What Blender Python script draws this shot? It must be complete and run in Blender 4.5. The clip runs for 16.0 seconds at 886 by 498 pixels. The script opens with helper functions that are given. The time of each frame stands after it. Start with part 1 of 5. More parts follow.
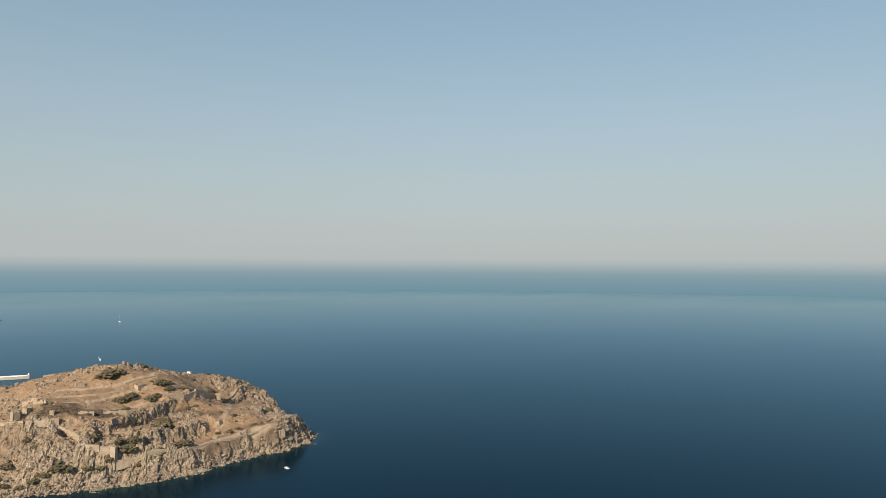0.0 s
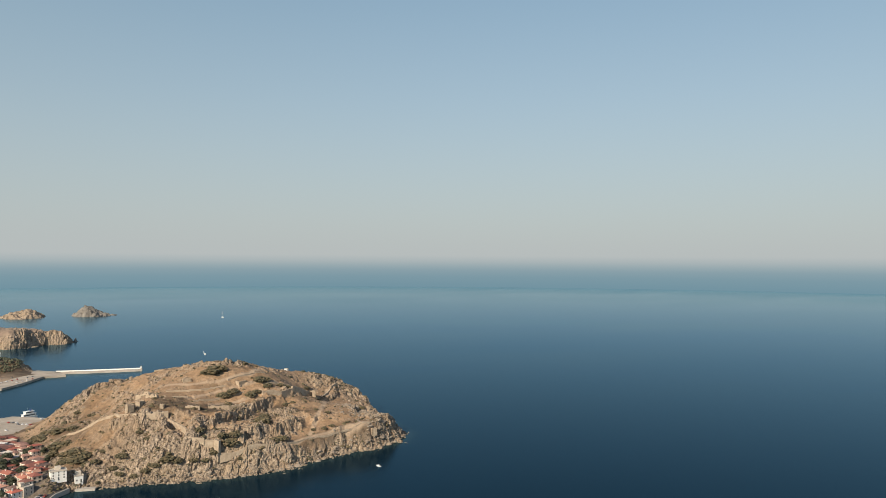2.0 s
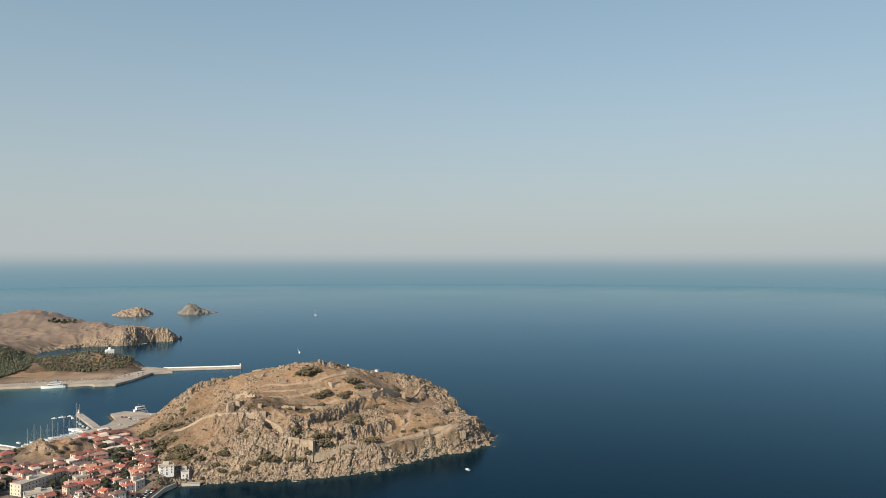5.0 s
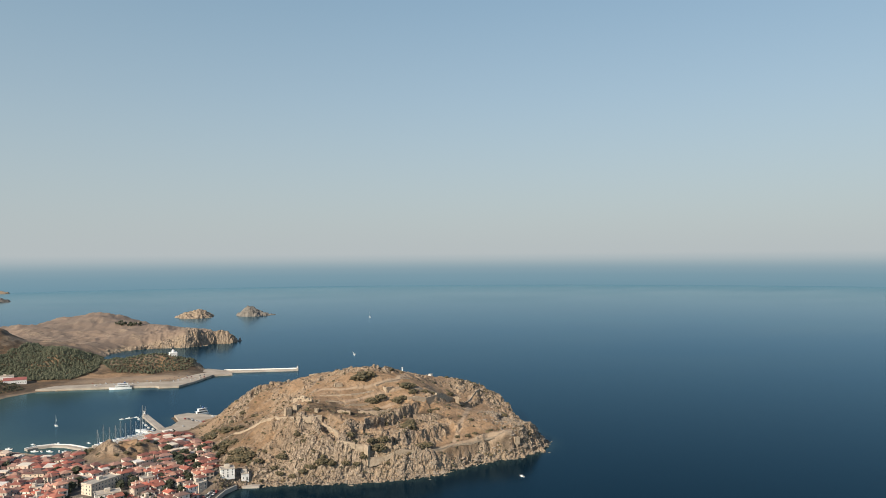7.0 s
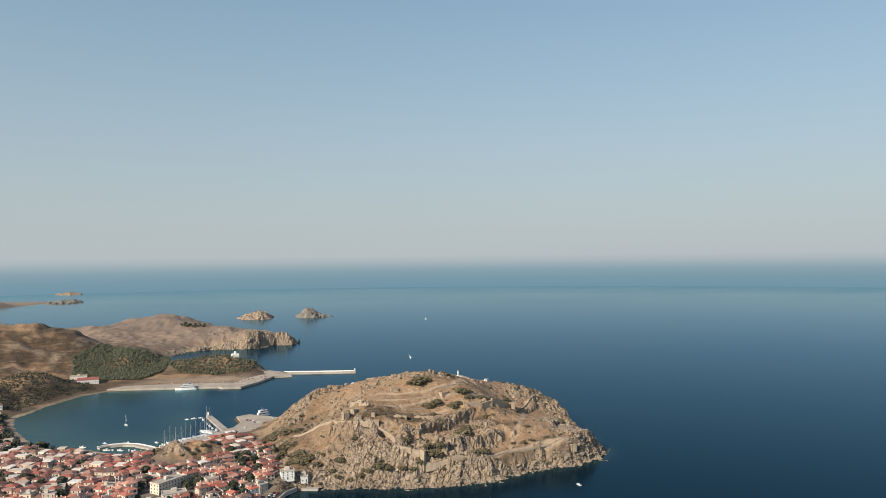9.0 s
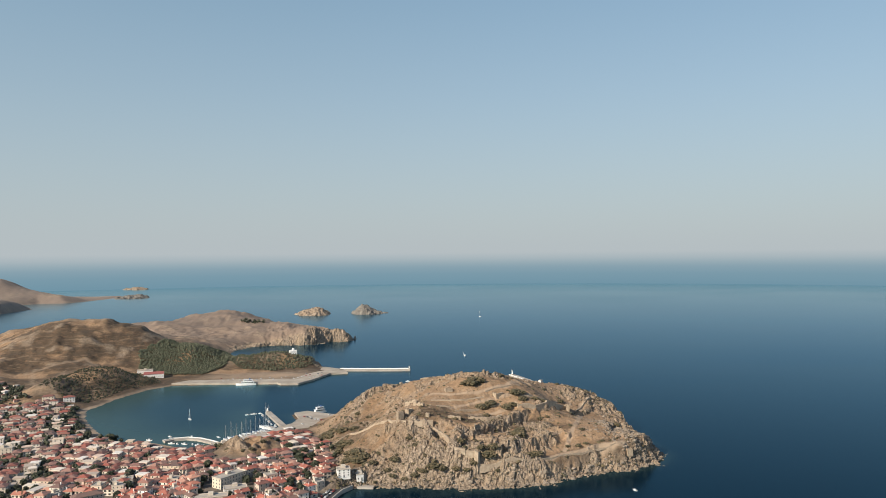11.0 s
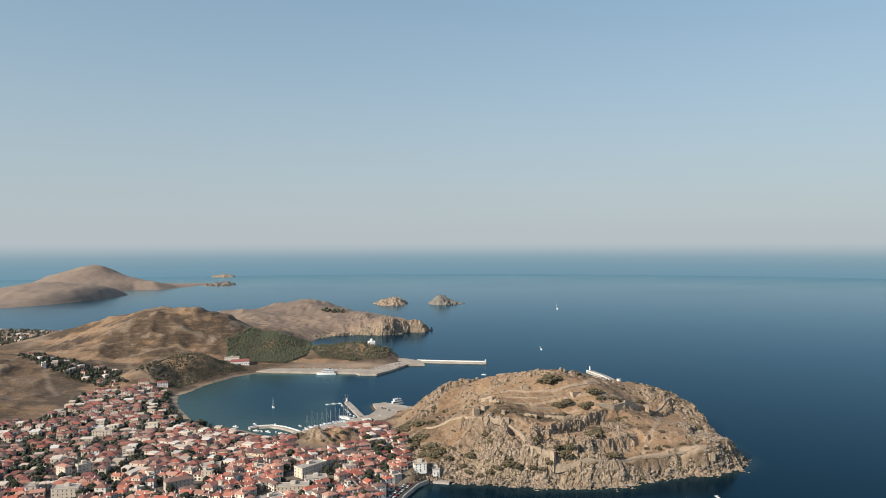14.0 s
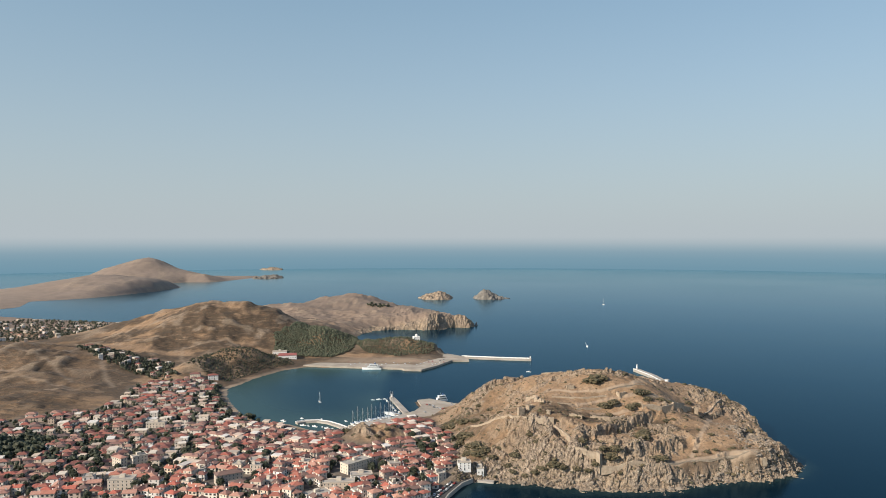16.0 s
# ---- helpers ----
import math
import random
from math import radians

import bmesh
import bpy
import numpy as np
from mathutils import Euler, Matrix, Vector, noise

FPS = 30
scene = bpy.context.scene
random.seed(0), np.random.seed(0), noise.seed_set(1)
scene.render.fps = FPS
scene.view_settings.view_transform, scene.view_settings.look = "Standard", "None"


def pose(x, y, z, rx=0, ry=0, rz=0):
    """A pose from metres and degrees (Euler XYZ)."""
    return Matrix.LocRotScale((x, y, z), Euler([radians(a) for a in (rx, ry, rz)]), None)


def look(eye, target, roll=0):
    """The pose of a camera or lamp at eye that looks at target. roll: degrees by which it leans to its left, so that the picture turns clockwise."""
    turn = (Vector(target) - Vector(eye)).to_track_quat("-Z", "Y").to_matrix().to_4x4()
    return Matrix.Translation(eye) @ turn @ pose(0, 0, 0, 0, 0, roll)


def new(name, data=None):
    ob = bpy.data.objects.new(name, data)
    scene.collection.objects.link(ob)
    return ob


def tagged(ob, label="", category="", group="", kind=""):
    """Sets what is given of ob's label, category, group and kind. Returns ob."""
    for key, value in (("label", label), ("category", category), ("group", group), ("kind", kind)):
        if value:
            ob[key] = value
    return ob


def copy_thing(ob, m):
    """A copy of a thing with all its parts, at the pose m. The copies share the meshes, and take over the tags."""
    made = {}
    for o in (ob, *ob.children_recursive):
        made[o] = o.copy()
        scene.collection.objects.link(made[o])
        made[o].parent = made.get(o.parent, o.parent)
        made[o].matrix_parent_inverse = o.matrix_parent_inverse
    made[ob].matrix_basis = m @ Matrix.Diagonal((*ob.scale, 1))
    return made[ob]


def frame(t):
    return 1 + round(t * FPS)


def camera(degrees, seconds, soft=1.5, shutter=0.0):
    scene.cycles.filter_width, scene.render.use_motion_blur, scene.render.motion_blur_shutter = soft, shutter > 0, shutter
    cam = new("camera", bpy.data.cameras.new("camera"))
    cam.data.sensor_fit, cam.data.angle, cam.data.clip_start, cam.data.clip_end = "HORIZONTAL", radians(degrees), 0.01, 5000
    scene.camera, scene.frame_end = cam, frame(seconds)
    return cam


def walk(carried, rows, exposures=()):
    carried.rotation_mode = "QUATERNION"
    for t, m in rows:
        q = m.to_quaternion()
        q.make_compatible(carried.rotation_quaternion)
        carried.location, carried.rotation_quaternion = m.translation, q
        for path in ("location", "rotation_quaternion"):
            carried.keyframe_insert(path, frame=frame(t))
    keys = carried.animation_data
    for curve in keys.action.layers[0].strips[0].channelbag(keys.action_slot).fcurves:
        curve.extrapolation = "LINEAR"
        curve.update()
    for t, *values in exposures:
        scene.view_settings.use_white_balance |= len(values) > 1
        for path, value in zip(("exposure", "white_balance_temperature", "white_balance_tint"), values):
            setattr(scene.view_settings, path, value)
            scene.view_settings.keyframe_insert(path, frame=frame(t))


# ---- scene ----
import itertools

PLAN = 1.28  # metres to a unit of the plan
EXPOSURE, KELVIN, TINT, SKY, SUN = 0.31, 6150.0, 7.0, 0.104, 5.0
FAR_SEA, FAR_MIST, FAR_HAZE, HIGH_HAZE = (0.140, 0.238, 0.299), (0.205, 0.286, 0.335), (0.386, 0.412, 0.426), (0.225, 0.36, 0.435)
SEA_DEEP, SEA_GLOSS = (0.001, 0.0085, 0.017), 1.3

# ---------- camera ----------
cam = camera(63.95, 16.0, soft=0.75)
ROWS = [  # seconds, y, height, yaw, pitch, roll of a drone that climbs and turns to the left
    (0.0, 3.7, 135.15, -37.210, 1.271, 0.370), (0.5, 3.7, 136.05, -35.287, 1.190, 0.395), (1.0, 3.5, 136.90, -33.467, 1.120, 0.410),
    (1.5, 3.3, 137.90, -31.560, 1.038, 0.400), (2.0, 3.0, 138.95, -29.987, 0.968, 0.380), (2.5, 2.9, 139.95, -28.680, 0.898, 0.385),
    (3.0, 2.9, 140.85, -27.500, 0.832, 0.365), (3.5, 2.9, 141.80, -26.230, 0.755, 0.305), (4.0, 2.9, 142.80, -25.104, 0.700, 0.230),
    (6.5, 2.1, 147.50, -19.761, 0.645, -0.330), (7.0, 1.8, 148.65, -18.686, 0.672, -0.395), (7.5, 1.4, 149.70, -17.575, 0.703, -0.455),
    (8.0, 1.1, 150.75, -16.440, 0.735, -0.540), (8.5, 0.7, 151.80, -15.340, 0.750, -0.570), (9.0, 0.5, 152.65, -14.210, 0.760, -0.555),
    (11.5, -0.6, 157.80, -8.720, 0.365, -0.415), (12.0, -0.7, 158.85, -7.620, 0.232, -0.367), (12.5, -0.9, 159.85, -6.560, 0.090, -0.305),
    (13.0, -0.9, 160.90, -5.530, -0.070, -0.240), (13.5, -1.0, 161.95, -4.580, -0.240, -0.175), (14.0, -1.0, 162.95, -3.620, -0.408, -0.118),
    (14.5, -0.8, 164.00, -2.650, -0.578, -0.082), (15.0, -0.6, 165.05, -1.660, -0.732, -0.053), (15.5, -0.3, 166.00, -0.745, -0.853, -0.025),
    (16.0, 0.0, 167.00, 0.002, -0.965, -0.015),
]
walk(cam, [(t, pose(0, y * PLAN, z * PLAN, 90 + pitch, 0, yaw) @ pose(0, 0, 0, 0, 0, roll)) for t, y, z, yaw, pitch, roll in ROWS], [(0.0, EXPOSURE - 0.03, KELVIN + 480, TINT), (8.0, EXPOSURE - 0.01, KELVIN + 220, TINT), (12.0, EXPOSURE, KELVIN + 110, TINT), (16.0, EXPOSURE + 0.02, KELVIN + 30, TINT)])

# ---------- sky and sun ----------
SUN_AZ, SUN_EL = 236.0, 29.0  # degrees clockwise from +y, and above the horizon
world = bpy.data.worlds.new("sky")
scene.world = world
world.use_nodes = True
nt = world.node_tree
sky = nt.nodes.new("ShaderNodeTexSky")
sky.sky_type, sky.sun_disc = "NISHITA", False
sky.sun_elevation, sky.sun_rotation = radians(SUN_EL), radians(SUN_AZ)
sky.altitude, sky.air_density, sky.dust_density, sky.ozone_density = 0, 1.0, 0.8, 1.2
nt.links.new(sky.outputs[0], nt.nodes["Background"].inputs[0])
nt.nodes["Background"].inputs[1].default_value = SKY
lamp = new("sun", bpy.data.lights.new("sun", "SUN"))
lamp.data.energy, lamp.data.angle, lamp.data.color = SUN, radians(0.55), (1.0, 0.85, 0.68)
to_sun = Vector((math.sin(radians(SUN_AZ)) * math.cos(radians(SUN_EL)), math.cos(radians(SUN_AZ)) * math.cos(radians(SUN_EL)), math.sin(radians(SUN_EL))))
lamp.matrix_world = look(to_sun * 500, (0, 0, 0))


# ---------- materials ----------
class Nodes:
    """A short way to write a node material."""

    def __init__(self, name, rough=0.85, metal=0.0):
        self.mat = bpy.data.materials.new(name)
        self.mat.use_nodes = True
        self.tree = self.mat.node_tree
        self.bsdf = self.tree.nodes["Principled BSDF"]
        self.bsdf.inputs["Roughness"].default_value, self.bsdf.inputs["Metallic"].default_value = rough, metal
        self.where = self.node("ShaderNodeTexCoord").outputs["Object"]

    def node(self, kind, **inputs):
        n = self.tree.nodes.new(kind)
        for key, value in inputs.items():
            self.put(n.inputs[key.replace("_", " ")], value)
        return n

    def put(self, socket, value):
        if isinstance(value, bpy.types.NodeSocket):
            self.tree.links.new(value, socket)
        else:
            socket.default_value = value

    def noise(self, size, detail=4.0, rough=0.55, stretch=(1, 1, 1), warp=0.0):
        m = self.node("ShaderNodeMapping", Vector=self.where, Scale=stretch)
        return self.node("ShaderNodeTexNoise", Vector=m.outputs[0], Scale=1 / size, Detail=detail, Roughness=rough, Distortion=warp).outputs[0]

    def cells(self, size, feature="F1", stretch=(1, 1, 1)):
        m = self.node("ShaderNodeMapping", Vector=self.where, Scale=stretch)
        n = self.node("ShaderNodeTexVoronoi", Vector=m.outputs[0], Scale=1 / size)
        n.feature = feature
        return n.outputs[0]

    def ramp(self, value, lo, hi, a=0.0, b=1.0):
        return self.node("ShaderNodeMapRange", Value=value, From_Min=lo, From_Max=hi, To_Min=a, To_Max=b).outputs[0]

    def math(self, op, a, b=0.0):
        n = self.node("ShaderNodeMath")
        n.operation = op
        self.put(n.inputs[0], a), self.put(n.inputs[1], b)
        return n.outputs[0]

    def mix(self, fac, a, b):
        n = self.node("ShaderNodeMix")
        n.data_type = "RGBA"
        self.put(n.inputs[0], fac)
        self.put(n.inputs[6], (*a, 1) if isinstance(a, tuple) else a), self.put(n.inputs[7], (*b, 1) if isinstance(b, tuple) else b)
        return n.outputs[2]

    def attribute(self, name):
        n = self.node("ShaderNodeAttribute")
        n.attribute_name = name
        return n.outputs["Fac"]

    def palette(self, value, colours):
        n = self.node("ShaderNodeValToRGB", Fac=value)
        n.color_ramp.interpolation = "CONSTANT"
        e = n.color_ramp.elements
        while len(e) < len(colours):
            e.new(0.5)
        for k, c in enumerate(colours):
            e[k].position, e[k].color = k / len(colours), (*c, 1)
        return n.outputs[0]

    def done(self, colour, bump=None, height=0.1, strength=1.0):
        self.put(self.bsdf.inputs["Base Color"], (*colour, 1) if isinstance(colour, tuple) else colour)
        if bump is not None:
            b = self.node("ShaderNodeBump", Height=bump, Distance=height, Strength=strength)
            self.put(self.bsdf.inputs["Normal"], b.outputs[0])
        return self.mat


def ground_material():
    m = Nodes("dry_ground", 0.95)
    rock, path, scrub = m.attribute("rock"), m.attribute("path"), m.attribute("scrub")
    big, mid, fine = m.noise(60, 5), m.noise(9, 5, 0.65), m.noise(1.6, 4, 0.7)
    soil = m.mix(m.ramp(big, 0.35, 0.65), (0.345, 0.218, 0.122), (0.23, 0.144, 0.082))
    soil = m.mix(m.ramp(mid, 0.42, 0.7), soil, (0.365, 0.245, 0.148))
    soil = m.mix(m.math("MULTIPLY", m.ramp(fine, 0.5, 0.68), 0.6), soil, (0.13, 0.092, 0.058))
    green = m.mix(m.ramp(mid, 0.3, 0.7), (0.12, 0.076, 0.043), (0.075, 0.052, 0.032))
    tufts = m.ramp(m.noise(4.5, 5, 0.7, (1, 1, 0.6), 0.6), 0.32, 0.54)
    # the dry heath's own browns; the haze tint comes further below
    heath_haze = m.mix(m.ramp(m.noise(22, 5, 0.65, (1, 2.2, 1), 1.2), 0.38, 0.6), (0.115, 0.063, 0.033), (0.20, 0.117, 0.061))
    soil = m.mix(scrub, soil, heath_haze)
    soil = m.mix(m.math("MULTIPLY", m.math("MULTIPLY", scrub, 0.75), tufts), soil, green)
    lanes = m.node("ShaderNodeTexVoronoi", Vector=m.node("ShaderNodeMapping", Vector=m.node("ShaderNodeVectorMath", Vector=m.where).outputs[0], Scale=(0.022, 0.034, 0.02)).outputs[0], Scale=1.0)
    lanes.feature = "DISTANCE_TO_EDGE"
    line = m.math("MULTIPLY", m.ramp(m.math("ADD", lanes.outputs[0], m.math("MULTIPLY", m.noise(7, 3), 0.03)), 0.018, 0.026, 1.0, 0.0), m.ramp(big, 0.45, 0.6))
    soil = m.mix(m.math("MULTIPLY", m.math("MULTIPLY", line, scrub), 0.6), soil, (0.36, 0.275, 0.185))
    clods = m.ramp(m.noise(1.1, 4, 0.75), 0.54, 0.66)
    soil = m.mix(m.math("MULTIPLY", clods, m.math("ADD", m.math("MULTIPLY", scrub, 0.5), 0.2)), soil, (0.07, 0.056, 0.036))
    speck = m.ramp(m.noise(3.6, 6, 0.8, (1, 1.3, 0.8), 0.8), 0.47, 0.56)
    gully = m.ramp(m.noise(15, 5, 0.7, (0.6, 2.4, 1), 2.2), 0.46, 0.56)
    soil = m.mix(m.math("MULTIPLY", m.math("ADD", m.math("MULTIPLY", scrub, 0.6), 0.25), speck), soil, (0.05, 0.038, 0.024))
    soil = m.mix(m.math("MULTIPLY", m.math("MULTIPLY", scrub, 0.5), gully), soil, (0.085, 0.06, 0.038))
    ledge = m.noise(11, 6, 0.7, (0.4, 0.4, 4.5), 0.5)
    soil = m.mix(m.math("MULTIPLY", m.math("MULTIPLY", scrub, 0.7), m.ramp(ledge, 0.5, 0.57)), soil, (0.062, 0.045, 0.03))
    soil = m.mix(m.math("MULTIPLY", m.math("MULTIPLY", scrub, 0.4), m.ramp(ledge, 0.44, 0.38)), soil, (0.30, 0.215, 0.14))
    # far land: haze put into the soil colour as a pale greyish tint
    hazed_soil = m.mix(m.ramp(m.noise(26, 5, 0.6), 0.35, 0.65), (0.265, 0.205, 0.165), (0.205, 0.16, 0.13))
    soil = m.mix(m.attribute("heath_haze"), soil, hazed_soil)
    yard = m.mix(m.ramp(mid, 0.4, 0.6), (0.085, 0.072, 0.06), (0.16, 0.13, 0.105))
    soil = m.mix(m.attribute("town"), soil, yard)
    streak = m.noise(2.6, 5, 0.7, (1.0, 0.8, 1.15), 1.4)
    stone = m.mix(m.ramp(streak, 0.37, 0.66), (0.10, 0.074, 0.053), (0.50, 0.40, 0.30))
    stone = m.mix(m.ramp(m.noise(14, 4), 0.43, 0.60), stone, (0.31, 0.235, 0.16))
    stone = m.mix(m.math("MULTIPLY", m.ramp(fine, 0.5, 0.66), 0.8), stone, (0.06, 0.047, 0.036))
    bent = m.node("ShaderNodeVectorMath", Vector=m.where)
    bent.operation = "ADD"
    m.put(bent.inputs[1], m.node("ShaderNodeTexNoise", Vector=m.where, Scale=0.25, Detail=3.0).outputs[1])
    cracks = []
    for size, width in ((4.6, 0.05), (1.9, 0.07)):
        turned = m.node("ShaderNodeMapping", Vector=bent.outputs[0], Scale=(1 / size, 1.5 / size, 0.8 / size), Rotation=(0.5, 0.3, 0.6))
        v = m.node("ShaderNodeTexVoronoi", Vector=turned.outputs[0], Scale=1.0)
        v.feature = "DISTANCE_TO_EDGE"
        cracks.append(m.ramp(v.outputs[0], 0.0, width, 0.0, 1.0))
    gap = m.math("MULTIPLY", cracks[0], m.math("ADD", m.math("MULTIPLY", cracks[1], 0.6), 0.4))
    facet = m.node("ShaderNodeTexVoronoi", Vector=turned.outputs[0], Scale=0.8).outputs["Color"]
    stone = m.mix(m.math("MULTIPLY", m.ramp(facet, 0.25, 0.8), 0.45), stone, (0.45, 0.35, 0.258))
    # shade of the crevices put into the stone colour along the cracks, in patches
    crevice_shade = m.math("MULTIPLY", m.math("SUBTRACT", 1.0, gap), m.ramp(m.noise(6, 4, 0.7), 0.5, 0.68))
    stone = m.mix(m.math("MULTIPLY", crevice_shade, 0.75), stone, (0.04, 0.032, 0.025))
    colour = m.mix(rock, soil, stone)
    colour = m.mix(m.math("MULTIPLY", path, 0.8), colour, m.mix(fine, (0.43, 0.33, 0.235), (0.35, 0.26, 0.18)))
    bump = m.math("ADD", m.math("MULTIPLY", streak, m.math("ADD", rock, 0.25)), m.math("MULTIPLY", fine, 0.4))
    bump = m.math("ADD", bump, m.math("MULTIPLY", m.math("MULTIPLY", gap, rock), 0.5))
    bump = m.math("ADD", bump, m.math("MULTIPLY", m.noise(8, 4, 0.6), m.math("MULTIPLY", scrub, 1.6)))
    return m.done(colour, bump, 0.8, 1.0)


def sea_material():
    m = Nodes("sea_water", 0.3)
    swell, chop = m.noise(30, 3, 0.5, (1, 0.55, 1)), m.noise(2.4, 4, 0.65, (1, 0.6, 1))
    slick = m.noise(300, 4, 0.6, (0.5, 1, 1), 0.8)
    colour = m.mix(m.ramp(slick, 0.35, 0.7), SEA_DEEP, tuple(c * 1.25 for c in SEA_DEEP))
    colour = m.mix(m.attribute("shallow"), colour, (0.050, 0.082, 0.070))
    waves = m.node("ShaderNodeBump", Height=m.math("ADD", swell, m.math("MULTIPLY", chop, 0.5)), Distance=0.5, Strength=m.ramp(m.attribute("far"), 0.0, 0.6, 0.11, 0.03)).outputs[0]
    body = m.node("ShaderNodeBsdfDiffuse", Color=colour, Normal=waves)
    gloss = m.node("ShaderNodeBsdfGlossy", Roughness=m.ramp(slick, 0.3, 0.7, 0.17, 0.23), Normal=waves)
    # gloss tint pales with distance: far haze put into the water's colour
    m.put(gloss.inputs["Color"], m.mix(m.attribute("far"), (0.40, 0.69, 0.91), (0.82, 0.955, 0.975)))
    share = m.math("MULTIPLY", m.math("POWER", m.node("ShaderNodeFresnel", IOR=1.333, Normal=waves).outputs[0], 1.45), SEA_GLOSS)
    both = m.node("ShaderNodeMixShader", Fac=share)
    m.put(both.inputs[1], body.outputs[0]), m.put(both.inputs[2], gloss.outputs[0])
    m.put(m.tree.nodes["Material Output"].inputs[0], both.outputs[0])
    m.tree.nodes.remove(m.bsdf)
    return m.mat


def haze_material():
    """The far sea and the haze over it, painted as a glow where the sheet of water ends."""
    m = bpy.data.materials.new("far_sea_haze")
    m.use_nodes = True
    t = m.node_tree
    t.nodes.clear()
    place = t.nodes.new("ShaderNodeNewGeometry").outputs["Position"]
    z = t.nodes.new("ShaderNodeSeparateXYZ")
    t.links.new(place, z.inputs[0])
    def stops(places, colours):
        """A ramp over the height, up to 2000 m."""
        n = t.nodes.new("ShaderNodeValToRGB")
        e = n.color_ramp.elements
        while len(e) < len(places):
            e.new(0.5)
        for k, (p, c) in enumerate(zip(places, colours)):
            e[k].position, e[k].color = p / 2000, (*c, 1)
        return n

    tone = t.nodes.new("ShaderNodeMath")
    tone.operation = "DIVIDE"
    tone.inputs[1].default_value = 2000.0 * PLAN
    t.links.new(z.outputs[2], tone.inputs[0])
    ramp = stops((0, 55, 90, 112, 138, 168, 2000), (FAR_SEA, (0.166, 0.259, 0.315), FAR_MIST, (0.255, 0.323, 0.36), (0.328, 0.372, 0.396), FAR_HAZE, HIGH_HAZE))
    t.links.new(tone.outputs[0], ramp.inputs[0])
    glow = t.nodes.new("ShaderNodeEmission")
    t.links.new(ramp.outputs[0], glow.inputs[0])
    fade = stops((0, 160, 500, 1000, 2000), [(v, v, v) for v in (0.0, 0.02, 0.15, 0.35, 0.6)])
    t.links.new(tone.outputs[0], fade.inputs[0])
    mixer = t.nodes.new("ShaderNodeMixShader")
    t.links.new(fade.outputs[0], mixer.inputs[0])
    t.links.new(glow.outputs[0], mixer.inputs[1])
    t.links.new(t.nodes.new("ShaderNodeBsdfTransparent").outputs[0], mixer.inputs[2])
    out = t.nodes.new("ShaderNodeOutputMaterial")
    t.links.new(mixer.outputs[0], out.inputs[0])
    return m


def plain(name, a, b, size=1.0, rough=0.85, metal=0.0, height=0.02):
    """Two close colours in patches of a size, with a fine grain."""
    m = Nodes(name, rough, metal)
    patch, grain = m.noise(size, 4), m.noise(size * 0.13, 3, 0.65)
    colour = m.mix(m.ramp(patch, 0.35, 0.65), a, b)
    colour = m.mix(m.math("MULTIPLY", m.ramp(grain, 0.5, 0.75), 0.35), colour, tuple(c * 0.6 for c in a))
    return m.done(colour, grain, height, 0.6)


def varied(name, colours, rough=0.85, island=False, size=2.0, dirt=(0.2, 0.17, 0.14), amount=0.35, stretch=(1, 1, 1)):
    """One of several colours for each object, or for each joined piece, with dirt in patches."""
    m = Nodes(name, rough)
    pick = m.node("ShaderNodeNewGeometry").outputs["Random Per Island"] if island else m.node("ShaderNodeObjectInfo").outputs["Random"]
    colour = m.palette(pick, colours)
    grime, grain = m.noise(size, 5, 0.6, stretch), m.noise(0.35, 3, 0.7)
    colour = m.mix(m.math("MULTIPLY", m.ramp(grime, 0.45, 0.75), amount), colour, dirt)
    colour = m.mix(m.math("MULTIPLY", m.ramp(grain, 0.5, 0.8), amount * 0.6), colour, dirt)
    return m.done(colour, grain, 0.03, 0.5)


ROOF_TONES = [(0.29, 0.105, 0.078), (0.38, 0.16, 0.115), (0.23, 0.083, 0.065), (0.46, 0.25, 0.185), (0.19, 0.088, 0.073), (0.35, 0.13, 0.095), (0.29, 0.155, 0.125), (0.40, 0.12, 0.085), (0.41, 0.225, 0.175), (0.17, 0.11, 0.095)]
WALL_TONES = [(0.80, 0.74, 0.66), (0.66, 0.56, 0.45), (0.74, 0.61, 0.48), (0.82, 0.79, 0.74), (0.56, 0.46, 0.37), (0.72, 0.56, 0.46), (0.48, 0.41, 0.34), (0.76, 0.68, 0.57), (0.80, 0.73, 0.63), (0.60, 0.56, 0.52)]
LEAF_TONES = [(0.032, 0.040, 0.020), (0.044, 0.050, 0.026), (0.026, 0.032, 0.016), (0.056, 0.058, 0.032)]
SCRUB_TONES = [(0.115, 0.092, 0.048), (0.085, 0.072, 0.038), (0.14, 0.108, 0.06), (0.07, 0.062, 0.034)]
PINE_TONES = [(0.105, 0.112, 0.068), (0.085, 0.094, 0.056), (0.118, 0.120, 0.075), (0.074, 0.082, 0.050)]
GROUND, SEA, HAZE = ground_material(), sea_material(), haze_material()
ROOF, WALL = varied("terracotta_tiles", [(r * 1.12, g * 1.1, b * 1.06) for r, g, b in ROOF_TONES], 0.8, size=1.6, dirt=(0.14, 0.08, 0.06)), varied("limewashed_plaster", WALL_TONES, 0.9, size=2.5, dirt=(0.34, 0.29, 0.24), amount=0.12, stretch=(1, 1, 0.4))
ROOFS, WALLS = varied("terracotta_tiles_far", [(r * 0.82, g * 0.86, b * 0.88) for r, g, b in ROOF_TONES], 0.8, True, 1.6, (0.14, 0.08, 0.06)), varied("plaster_far", [(r * 0.9, g * 0.88, b * 0.87) for r, g, b in WALL_TONES], 0.9, True, 2.5, (0.28, 0.23, 0.19))
